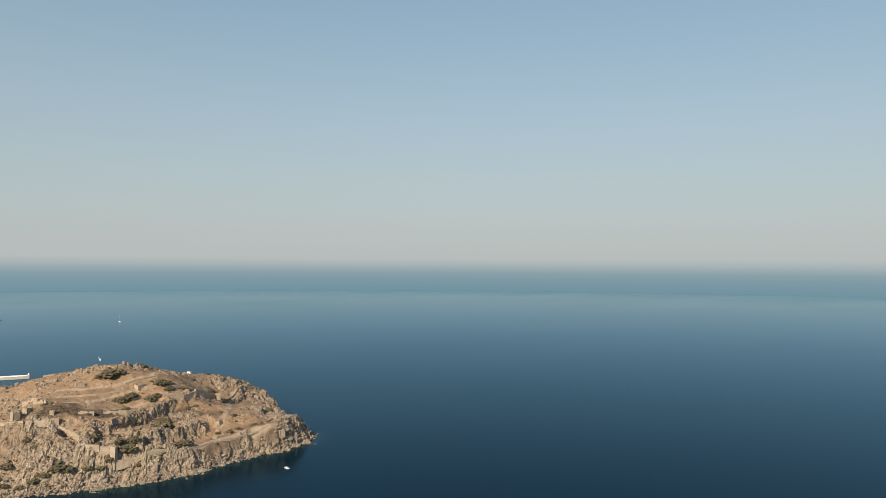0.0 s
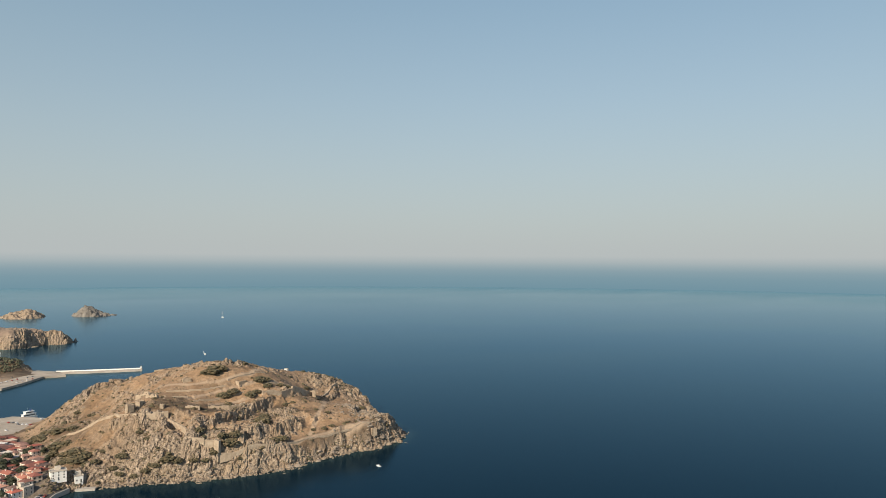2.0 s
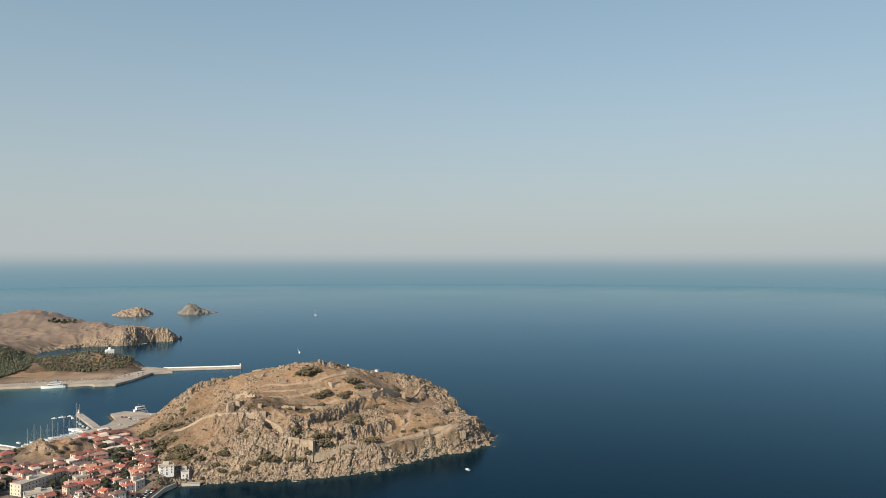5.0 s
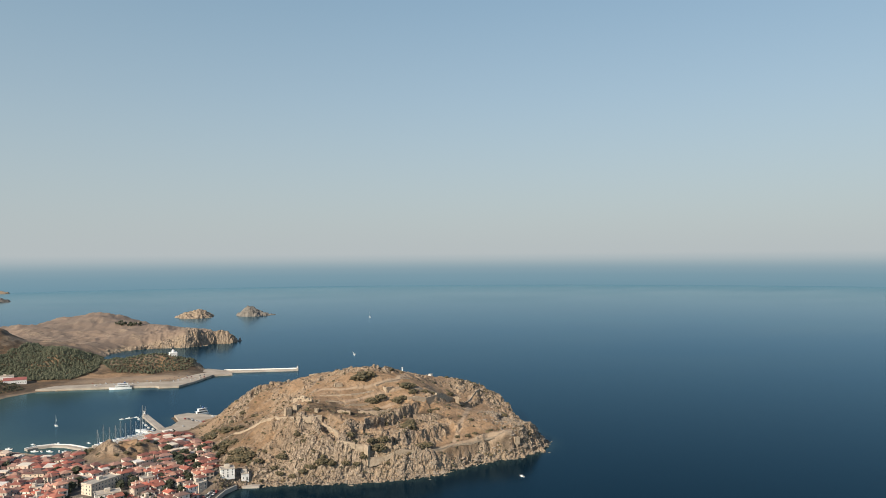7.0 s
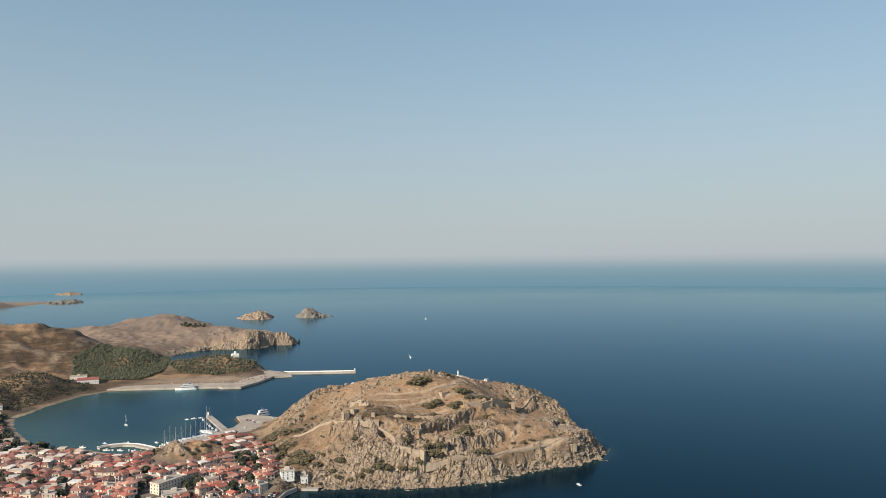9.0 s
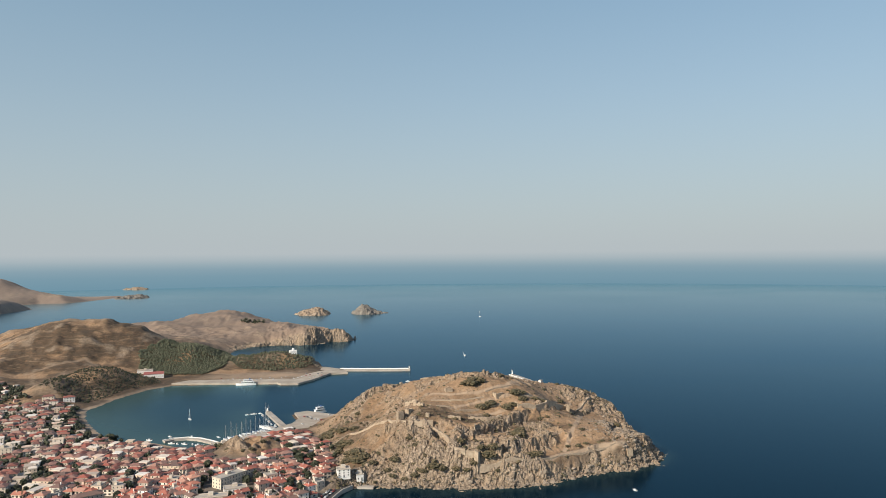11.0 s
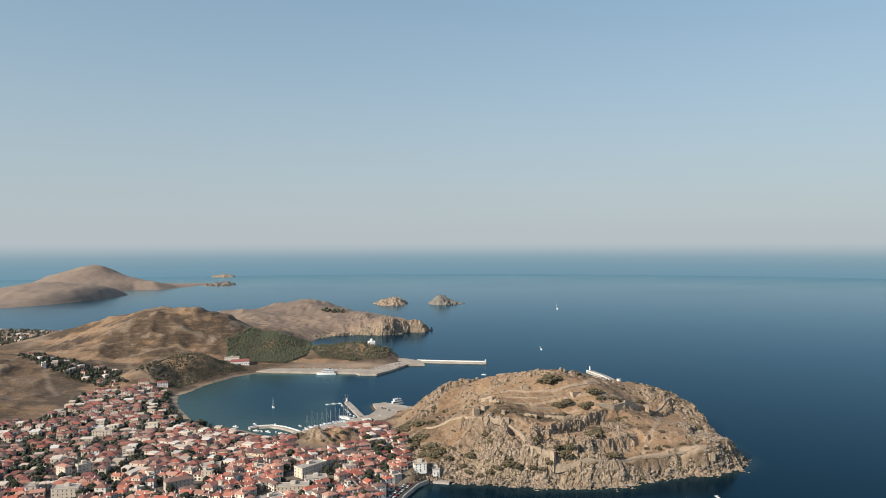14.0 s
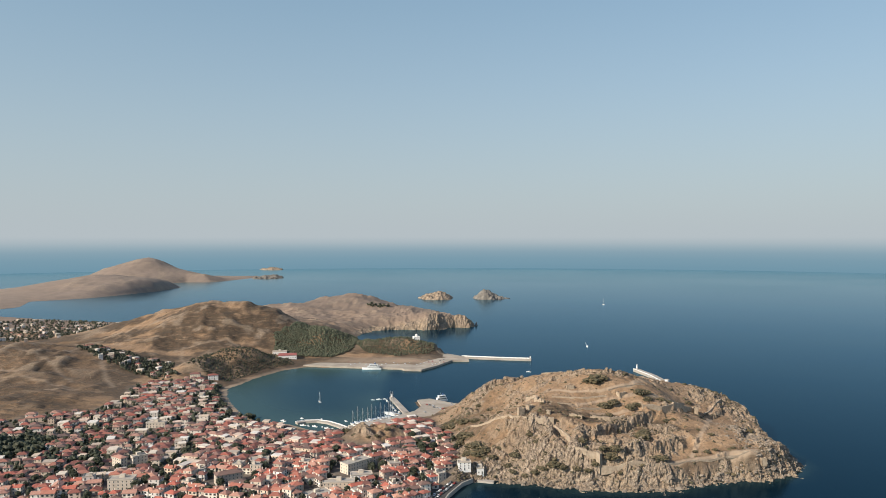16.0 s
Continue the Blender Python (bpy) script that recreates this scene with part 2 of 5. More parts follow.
LEAF, SCRUB = varied("tree_leaves", LEAF_TONES, 0.7, True, 1.5, (0.02, 0.03, 0.01)), varied("dry_scrub", SCRUB_TONES, 0.85, True, 1.5, (0.05, 0.045, 0.025))
PINE = varied("pine_needles", PINE_TONES, 0.8, True, 1.5, (0.03, 0.04, 0.02))
ISLE = plain("grey_islet_rock", (0.21, 0.19, 0.165), (0.12, 0.11, 0.095), 16.0, 0.95, 0.0, 0.6)
REDROOF = plain("red_sheet_roof", (0.34, 0.12, 0.10), (0.28, 0.10, 0.085), 3.0, 0.6)
BARK = plain("bark", (0.10, 0.075, 0.055), (0.15, 0.11, 0.08), 0.4)
GLASS = plain("dark_window_glass", (0.035, 0.04, 0.045), (0.06, 0.065, 0.07), 0.8, 0.12)
SHUTTER = varied("painted_shutter", [(0.10, 0.07, 0.05), (0.05, 0.07, 0.08), (0.16, 0.10, 0.07), (0.09, 0.10, 0.09)], 0.6)
WHITE = plain("white_paint", (0.80, 0.79, 0.76), (0.72, 0.70, 0.66), 2.0, 0.6)
CONCRETE = plain("pale_concrete", (0.42, 0.38, 0.33), (0.34, 0.30, 0.26), 9.0, 0.9)
QUAY = plain("quay_paving", (0.43, 0.375, 0.31), (0.31, 0.265, 0.215), 14.0, 0.9)
ASPHALT = plain("asphalt", (0.055, 0.052, 0.05), (0.075, 0.07, 0.066), 6.0, 0.9)
STONE = plain("old_masonry", (0.40, 0.32, 0.235), (0.29, 0.225, 0.16), 1.8, 0.95, 0.0, 0.12)
BOULDER = varied("shore_boulder", [(0.25, 0.205, 0.16), (0.30, 0.245, 0.19), (0.19, 0.155, 0.12), (0.27, 0.21, 0.15)], 0.95, True, 1.2, (0.12, 0.10, 0.08))
HULL = plain("white_hull", (0.82, 0.82, 0.80), (0.76, 0.76, 0.74), 1.5, 0.25)
CREAM = plain("cream_plaster", (0.62, 0.55, 0.46), (0.52, 0.45, 0.37), 3.0, 0.9)
METAL = plain("mast_aluminium", (0.62, 0.62, 0.62), (0.55, 0.55, 0.55), 0.6, 0.35, 0.8)
WOOD = plain("deck_wood", (0.28, 0.18, 0.10), (0.34, 0.23, 0.13), 0.5, 0.6)
BLUE = plain("blue_canvas", (0.03, 0.07, 0.18), (0.04, 0.09, 0.22), 0.6, 0.7)
FOAM = plain("foam", (0.45, 0.50, 0.52), (0.20, 0.27, 0.32), 1.4, 0.7)


# ---------- the lie of the land ----------
def vnoise(x, y, seed=0):
    """Smooth lattice noise in -1..1 over arrays of places."""
    xi, yi = np.floor(x).astype(np.int64), np.floor(y).astype(np.int64)
    fx, fy = x - xi, y - yi
    fx, fy = fx * fx * fx * (fx * (fx * 6 - 15) + 10), fy * fy * fy * (fy * (fy * 6 - 15) + 10)

    def lattice(a, b):
        n = (a * 374761393 + b * 668265263 + seed * 974711) & 0x7FFFFFFF
        n = ((n ^ (n >> 13)) * 1274126177) & 0x7FFFFFFF
        return ((n ^ (n >> 16)) & 0xFFFF) / 32767.5 - 1

    a, b, c, d = lattice(xi, yi), lattice(xi + 1, yi), lattice(xi, yi + 1), lattice(xi + 1, yi + 1)
    return (a + (b - a) * fx) * (1 - fy) + (c + (d - c) * fx) * fy


def fractal(x, y, octaves=4, seed=0):
    return sum(vnoise(x * 2.03**k + 17 * k, y * 2.03**k - 9 * k, seed + k) * 0.5**k for k in range(octaves))


def ridged(x, y, octaves=4, seed=0):
    return sum((1 - 2 * np.abs(vnoise(x * 2.07**k + 31 * k, y * 2.07**k + 5 * k, seed + k))) * 0.5**k for k in range(octaves))


def blocks(x, y, seed=0):
    """Cellular noise: distance to the nearest and second seed, and a random height for each cell."""
    xi, yi = np.floor(x), np.floor(y)
    best, second, tone = np.full(x.shape, 9.0), np.full(x.shape, 9.0), np.zeros(x.shape)
    for i in (-1, 0, 1):
        for j in (-1, 0, 1):
            a, b = xi + i, yi + j
            n = (a.astype(np.int64) * 73856093 ^ b.astype(np.int64) * 19349663 ^ (seed * 83492791 + 7)) & 0x7FFFFFFF
            n = ((n ^ (n >> 15)) * 2246822519) & 0x7FFFFFFF
            d = np.hypot(a + (n & 1023) / 1023 - x, b + (n >> 10 & 1023) / 1023 - y)
            near = d < best
            second = np.where(near, best, np.minimum(second, d))
            tone = np.where(near, (n >> 20 & 255) / 255, tone)
            best = np.where(near, d, best)
    return best, second, tone


def smooth(a, lo, hi):
    t = np.clip((a - lo) / (hi - lo), 0, 1)
    return t * t * (3 - 2 * t)


def inland(x, y, ring):
    """Signed distance to a closed shoreline, positive on land."""
    ring = np.asarray(ring, float)
    far, inside = np.full(x.shape, 1e9), np.zeros(x.shape, bool)
    for (ax, ay), (bx, by) in zip(ring, np.roll(ring, -1, 0)):
        ex, ey = bx - ax, by - ay
        t = np.clip(((x - ax) * ex + (y - ay) * ey) / (ex * ex + ey * ey), 0, 1)
        far = np.minimum(far, (x - ax - t * ex) ** 2 + (y - ay - t * ey) ** 2)
        if ey:
            inside ^= ((ay > y) != (by > y)) & (x < ax + ex * (y - ay) / ey)
    return np.sqrt(far) * np.where(inside, 1, -1)


def mound(x, y, cx, cy, rx, ry, h, turn=0.0):
    c, s = math.cos(math.radians(turn)), math.sin(math.radians(turn))
    u, v = ((x - cx) * c + (y - cy) * s) / rx, ((y - cy) * c - (x - cx) * s) / ry
    return h * np.exp(-(u * u + v * v))


def nearby(x, y, line):
    """Distance to an open line of places."""
    far = np.full(np.shape(x), 1e9)
    for (ax, ay), (bx, by) in zip(line, line[1:]):
        ex, ey = bx - ax, by - ay
        t = np.clip(((x - ax) * ex + (y - ay) * ey) / (ex * ex + ey * ey), 0, 1)
        far = np.minimum(far, np.hypot(x - ax - t * ex, y - ay - t * ey))
    return far


# the shore of the town, the harbour bay and the far bays
SHORE_TOWN = [(-20, 250), (-6, 420), (2, 450), (12, 471), (21, 482)]
SHORE_CASTLE = [(42, 482), (58, 477), (75, 473), (100, 467), (128, 465), (150, 465), (172, 475), (200, 484), (219, 484), (245, 496),
                (257, 509), (261, 535), (264, 570), (263, 600), (254, 630), (225, 652), (170, 662), (110, 668), (60, 688), (28, 706)]
SHORE_BAY = [(3, 706), (-14, 722), (-28, 716), (-20, 676), (-36, 660), (-45, 644), (-64, 632), (-75, 619), (-84, 606), (-110, 606), (-138, 629), (-154, 633),
             (-171, 641), (-191, 666), (-209, 700), (-226, 737), (-238, 779), (-232, 794), (-223, 836), (-201, 887), (-177, 909)]
SHORE_PORT = [(-110, 900), (-53, 891), (-48, 882), (-27, 880), (-10, 906), (12, 947), (34, 948), (28, 974), (6, 1000), (-2, 1028), (-45, 1060),
              (-110, 1090), (-140, 1100), (-150, 1162), (-140, 1216), (-125, 1258), (-86, 1275), (-24, 1268), (17, 1305), (50, 1306), (58, 1326),
              (45, 1420), (0, 1560), (-70, 1700), (-150, 1760), (-240, 1700), (-300, 1580), (-420, 1440), (-547, 1417), (-610, 1379), (-723, 1408),
              (-836, 1447), (-935, 1490), (-1030, 1640), (-1012, 1690), (-1072, 1840)]
SHORE_FAR = [(-1015, 1888), (-966, 1940), (-924, 2055), (-877, 2183), (-874, 2354), (-930, 2440), (-990, 2556), (-948, 2619), (-864, 2622), (-833, 2700), (-792, 2830),
             (-768, 2960), (-800, 3060), (-870, 3000), (-1000, 3050), (-1300, 2850), (-1400, 2480), (-1330, 2330), (-1500, 2240), (-2600, 2150), (-2600, 250)]
SHORE = SHORE_TOWN + SHORE_CASTLE + SHORE_BAY + SHORE_PORT + SHORE_FAR
# the castle rock is a heap of broad swells on a grid of 40 m
SWELL_X, SWELL_Y, SWELL_R = (0, 40, 80, 120, 160, 200, 240), (490, 530, 570, 610, 650), 34.0
CRAGS = (3.6, 6.0, 0.5, 4, 4.1, 0, -1.7)  # heights of sharper outcrops
SWELLS = (
    (16.8, -7.2, 14.2, 16.8, 5, 6.6, 13.1),
    (-14.3, 24.8, 22.1, 7.9, 15.8, 15.1, 5.6),
    (13, 0.4, 18.8, 33.5, 27.6, 5.4, 8.5),
    (2.1, 14.4, 29, 17.2, 21.5, 26.9, 20.9),
    (3.3, 18.5, 7.4, 14, 6.6, 0.5, -1.5),
)
NEAR_HILLS = [  # centre, two radii, height and turn of each swell of the hills by the bay
    (-343, 1050, 105, 75, 51, 20),
    (-420, 1130, 120, 60, 32.2, 0),
    (-300, 1140, 90, 70, 7.8, 0),
    (-168, 1025, 48, 46, 23.3, 0),
    (-262, 900, 44, 46, 19, 0),
    (-292, 838, 30, 40, 10.2, 0),
    (-560, 850, 170, 120, 6.8, 0),
    (-440, 860, 70, 95, 8.4, 0),
    (-75, 1006, 42, 28, 13, 0),
    (-38, 1010, 24, 22, 7.5, 0),
    (-60, 566, 26, 22, 9.1, 0),
    (-40, 570, 16, 16, 4.4, 0),
    (-500, 1080, 90, 80, 5.8, 0),
    (-250, 1080, 60, 60, 21.1, 0),
    (-270, 1210, 90, 60, 20, 0),
    (-520, 868, 120, 75, 12, 0),
    (-425, 1085, 60, 50, 5, 0),
]
FAR_HILLS = [  # the far headlands and the ground behind the plain
    (-60, 1330, 130, 75, 15.7, 0),
    (-180, 1540, 70, 90, 33, 0),
    (-290, 1400, 140, 120, 27.8, 0),
    (-20, 1290, 60, 40, 9.3, 0),
    (33, 1314, 15, 12, 10, 0),
    (-100, 1420, 85, 60, 16, 0),
    (-262, 1530, 55, 70, 15, 0),
    (-1050, 2210, 230, 200, 44, 0),
    (-1150, 2720, 180, 150, 57.4, 10),
    (-895, 2680, 110, 60, 11, 0),
    (-1500, 2300, 400, 500, -5, 0),
    (-1120, 2700, 70, 80, 25.1, 0),
    (-980, 2680, 90, 80, 5, 0),
    (-1250, 2650, 120, 150, 11.9, 0),
]
LANES = [  # dirt roads over the dry hills
    [(-520, 1000), (-470, 960), (-430, 900), (-400, 830), (-374, 785), (-353, 757)], [(-270, 800), (-300, 850), (-335, 905), (-350, 950)], [(-350, 950), (-300, 985), (-262, 965), (-236, 955)], [(-250, 1080), (-200, 1100), (-150, 1110)], [(-640, 1010), (-560, 1000), (-520, 1000)],
    [(-640, 900), (-560, 878), (-500, 846), (-440, 800), (-400, 762)], [(-560, 758), (-500, 772), (-440, 758), (-390, 742)], [(-600, 822), (-520, 800), (-462, 782)], [(-490, 700), (-430, 722), (-380, 736)],
]
TRACKS = [  # bare paths on the castle rock
    [(7, 556), (13, 563), (22, 566), (37, 533), (49, 525)], [(79, 562), (100, 550), (122, 549), (147, 557), (175, 585)], [(111, 528), (124, 528), (141, 533), (150, 538)],
    [(96, 533), (118, 541), (145, 547), (170, 552)], [(219, 578), (206, 548), (196, 525), (182, 503), (172, 488)], [(146, 474), (169, 484), (197, 490), (221, 491)],
]


SCARPS = [  # lines of cliff on the castle rock, high side to the left of the way: their drop, and the share of it below the old slope
    (10.0, [(102, 490), (110, 498), (123, 507), (136, 516), (149, 523), (161, 532)], 0.35), (8.0, [(114, 475), (125, 477), (139, 483), (155, 491), (173, 499)], 0.1),
    (7.0, [(42, 522), (52, 517), (61, 512.5), (72, 509), (81, 508)], 0.45), (2.5, [(104, 467.5), (124, 467), (142, 468), (150, 471), (169, 479), (197, 485), (221, 486.5)], 0.1),
    (2.2, [(148, 532), (165, 534), (182, 545), (197, 558)], 0.45), (3.5, [(68, 574), (84, 579), (100, 582), (120, 575), (150, 571)], 0.3), (6.0, [(33, 626), (50, 629), (66, 634), (82, 628)], 0.3),
    (4.0, [(206, 556), (222, 572), (236, 592)], 0.45), (1.8, [(72, 522), (95, 528), (118, 536), (140, 540)], 0.45), (1.6, [(82, 545), (107, 544), (126, 547), (148, 556)], 0.45),
    (1.8, [(160, 548), (178, 556), (196, 572)], 0.45), (4.0, [(86, 478), (98, 474), (106, 472)], 0.2), (3.0, [(214, 508), (226, 530), (236, 556)], 0.45),
]
GULLY = [(80, 507), (84, 497), (85, 487), (88, 478), (92, 471)]  # a cleft below the castle gate
SOIL = [  # outlines of bare earth on the castle rock: terraces below the summit, a slope towards the point, two slopes above the town
    [(72, 520), (81, 556), (101, 558), (150, 566), (183, 580), (203, 580), (197, 566), (171, 543), (150, 536), (134, 524), (115, 517), (92, 513)],
    [(200, 556), (228, 578), (232, 570), (206, 508), (211, 494), (222, 492), (224, 489), (197, 488), (171, 483), (152, 477), (160, 488), (176, 500), (182, 519), (155, 527), (166, 532)],
    [(13, 556), (48, 524), (51, 519), (36, 513), (13, 546)], [(2, 600), (24, 590), (46, 560), (50, 532), (30, 556), (14, 575)],
]


def scarp(x, y, drop, line, low=0.45):
    """A cliff that dies away uphill and downhill, and how near its face is."""
    far, side = np.full(x.shape, 1e9), np.ones(x.shape)
    for (ax, ay), (bx, by) in zip(line, line[1:]):
        ex, ey = bx - ax, by - ay
        t = np.clip(((x - ax) * ex + (y - ay) * ey) / (ex * ex + ey * ey), 0, 1)
        d = np.hypot(x - ax - t * ex, y - ay - t * ey)
        near = d < far
        far, side = np.where(near, d, far), np.where(near, np.sign(ex * (y - ay) - ey * (x - ax)), side)
    s = far * side
    ends = smooth(np.hypot(x - line[0][0], y - line[0][1]), 1, 9) * smooth(np.hypot(x - line[-1][0], y - line[-1][1]), 1, 9)
    step = smooth(s, -1.6, 1.8)
    up = drop * ends * ((1 - low) * step * np.exp(-np.maximum(s, 0) / 9) - low * (1 - step) * np.exp(np.minimum(s, 0) / 9))
    return up, ends * np.exp(-np.abs(s) / (1.0 + 0.45 * drop)) * min(1.0, drop / 4)


def castle_rock(x, y):
    h = np.zeros(x.shape)
    for j, cy in enumerate(SWELL_Y):
        for i, cx in enumerate(SWELL_X):
            h += SWELLS[j][i] * np.exp(-((x - cx) ** 2 + (y - cy) ** 2) / SWELL_R**2)
    h = h + mound(x, y, 44, 636, 13, 9, CRAGS[0], 20) + mound(x, y, 66, 640, 14, 9, CRAGS[1]) + mound(x, y, 84, 632, 12, 9, CRAGS[2]) + mound(x, y, 40, 612, 16, 10, CRAGS[3], 35)
    h = h + mound(x, y, 262, 600, 16, 30, CRAGS[4]) + mound(x, y, 252, 545, 14, 24, CRAGS[5], 10) + mound(x, y, 140, 606, 30, 18, CRAGS[6])
    return h


def land(x, y):
    """Height, and how much bare rock, path and scrub the ground bears."""
    d = inland(x, y, SHORE)
    n1, n2 = fractal(x / 90, y / 90, 4, 3), fractal(x / 22, y / 22, 4, 11)
    on_castle = smooth(x, -14, 24) * smooth(y, 470, 482) + smooth(x, 24, 40) * (y < 482)
    on_castle = np.clip(on_castle, 0, 1) * (x > -20) * (y < 720)
    # ground under the town and the plain
    low = 1.4 + 2.2 * smooth(d, 0, 40) + 1.5 * smooth(d, 30, 200) + 0.4 * n1
    # hills
    h = low
    for row in NEAR_HILLS + FAR_HILLS:
        h = h + mound(x, y, *row)
    hilly = smooth(h - low, 2, 14)
    knob = mound(x, y, -13, 1006, 13, 16, 1.0)
    h = h + knob * (14.0 + 2.0 * ridged(x / 9, y / 9, 3, 29))
    knoll = np.clip(mound(x, y, -58, 565, 27, 21, 1.6) - 0.5, 0, 1)
    h = h + knoll * (2.8 * ridged(x / 11, y / 9, 4, 19) + 3.6 * (blocks(x / 4.6, y / 3.8, 13)[2] - 0.5) + 1.2 * n2)
    rolling = smooth(-0.52 * y - x, -60, 40) * smooth(x, -1000, -600) * smooth(y, 560, 640) * (1 - smooth(y, 1010, 1080))
    h = h + rolling * (1.6 + 3.6 * ridged(x / 75 + 0.3 * n1, y / 36, 5, 15) + 1.4 * n2)
    calm = 1 - 0.35 * smooth(y, 1500, 1900)
    h = h + hilly * calm * (2.2 * n1 + 1.3 * n2 + 2.0 * ridged(x / 46, y / 60, 5, 5) + 0.9 * ridged(x / 9, y / 16, 3, 6))
    # cliffs on the outer coast, beaches inside the bay
    cliff = np.clip(smooth(y, 1180, 1230) * (x > -200) + smooth(y, 1000, 1030) * (x > -30), 0, 1)
    ragged = d + 5.0 * fractal(x / 24, y / 24, 4, 18) * cliff
    east = smooth(x, -110, 0)
    rise = smooth(ragged, -2, 15 + 30 * (1 - east)) * cliff + smooth(d, -2, 60) * (1 - cliff)
    h = np.where(d > 0, 0.6 + (h - 0.6) * (rise + (1 - rise) * np.clip(d / 60, 0, 1) ** 0.5), h)
    h = h + np.where(d > 0, cliff * (1 - smooth(ragged, 8, 26)) * smooth(ragged, -1, 3) * 1.7 * ridged(x / 15, y / 11, 3, 28), 0)
    # the castle rock
    warp = 4.0 * fractal(x / 14, y / 14, 3, 21)
    shore = smooth(d + 0.4 * warp, -1.5, 9)
    top = castle_rock(x, y)
    u, v = x * 0.87 + y * 0.5, y * 0.87 - x * 0.5
    fissure = ridged(x / 7.5, y / 11, 3, 33)
    jx, jy = x + 2.2 * fractal(x / 8, y / 8, 3, 24), y + 0.4 * fissure + 2.0 * fractal(x / 7, y / 7, 3, 25)
    cliffs, bold = np.zeros(x.shape), np.zeros(x.shape)
    for drop, line, low in SCARPS:
        up, face = scarp(jx, jy, drop, line, low)
        cliffs, bold = cliffs + up, np.maximum(bold, face)
    crag = ridged(u / 17, v / 10, 4, 31)
    a1, a2, tone = blocks(u / 6.5 + 0.5 * fractal(x / 9, y / 9, 2, 8), v / 4.6, 2)
    _, _, tone2 = blocks(u / 2.7 + 0.3 * fissure, v / 2.0, 5)
    c1, c2, tone3 = blocks(u / 13 + 0.4 * fractal(x / 15, y / 15, 2, 9), v / 8.5 + 0.4 * fractal(x / 12, y / 12, 2, 10), 7)
    gx = (castle_rock(x + 2, y) - castle_rock(x - 2, y)) / 4
    gy = (castle_rock(x, y + 2) - castle_rock(x, y - 2)) / 4
    steep = np.hypot(gx, gy)
    earth = np.zeros(x.shape)
    for ring in SOIL:
        earth = np.maximum(earth, smooth(inland(x, y, ring) + 4.0 * fractal(x / 13, y / 10, 4, 41), -4.5, 0.5))
    rocky = smooth(steep + 0.4 * fractal(x / 20, y / 14, 4, 42) + 0.9 * bold + 0.45 * (1 - smooth(d, 3, 20)), 0.42, 0.74) * (1 - 0.97 * earth)
    rocky = np.maximum(rocky, smooth(bold, 0.5, 0.8))
    for row in ((242, 530, 8, 30), (138, 574, 26, 7), (58, 632, 34, 13), (244, 590, 18, 34), (215, 592, 30, 12)):
        rocky = np.maximum(rocky, np.clip(mound(x, y, *row, 1.15) + 0.5 * n2, 0, 1) * (mound(x, y, *row, 1.0) > 0.3))
    outcrop = smooth(fractal(x / 9, y / 6, 4, 91) + 0.3 * n2, 0.3, 0.55)
    rocky = np.maximum(rocky, (0.8 - 0.5 * earth) * outcrop)
    facing = smooth(gy, 0.12, 0.45) * smooth(560 - y, 0, 25)
    bend = 0.45 * fractal(x / 13, y / 13, 3, 71)
    cut = vnoise((x + 0.45 * y) / 12 + bend, y / 24, 72)
    gorge = facing * (1.4 * ridged((x + 0.5 * y) / 14 + bend, (y - 0.25 * x) / 18, 3, 74) - 2.2 * np.exp(-((cut / 0.12) ** 2)) + 0.4)
    cleft = np.exp(-((nearby(jx, jy, GULLY) / 3.2) ** 2))
    rocky = np.maximum(rocky, cleft)
    lumps = rocky * (gorge + 0.7 * crag + 2.2 * (tone3 - 0.5) * smooth(c2 - c1, 0.0, 0.14) + 1.4 * (tone - 0.5) * smooth(a2 - a1, 0.0, 0.15) - 0.7 * (1 - smooth(a2 - a1, 0, 0.12)) - 0.3) - 4.0 * cleft
    soil = (1 - rocky) * (0.6 * n2 + 0.35 * fractal(x / 7, y / 7, 3, 51))
    top = top + cliffs
    lumps = lumps * (0.45 + 0.55 * smooth(d, 2, 14))
    rock_h = shore * (top + lumps + soil) + (1 - shore) * (0.2 + 1.6 * (tone2 - 0.35))
    h = np.where(d > -1.5, h * (1 - on_castle) + rock_h * on_castle, h)
    # sea bed
    h = np.where(d <= 0, np.where((d > -4) & (on_castle > 0.5), np.minimum(h, 1.0 + 0.35 * d + 1.6 * (tone2 - 0.4)), -0.15 + 0.12 * d), h)
    path = np.zeros(x.shape)
    lanes = np.zeros(x.shape)
    for line in LANES:
        lanes = np.maximum(lanes, 0.55 * (1 - smooth(nearby(x, y, line) + 0.8 * n2, 0.8, 3.6)))
    beach = (x > -300) & (x < -84) & (y > 600) & (y < 915)
    lanes = np.maximum(lanes, np.where(beach, (1 - 0.4 * smooth(y, 780, 830)) * (1 - smooth(d + 1.5 * n2, 1.5 + 1.5 * (y < 800), 4.5)), 0))
    yard = mound(x, y, -70, 934, 80, 26, 1.3) * (d > 0) * (y < 975)
    lanes = np.maximum(lanes, np.clip(yard + 0.35 * n2 - 0.25, 0, 0.75))
    for line in TRACKS:
        path = np.maximum(path, 1 - smooth(nearby(x, y, line) + 0.8 * n2, 0.8, 2.4))
    dusty = smooth(fractal(x / 11, y / 8, 4, 77) + 0.5 * fractal(x / 3, y / 3, 2, 78), -0.1, 0.35) * smooth(d, 4, 16)
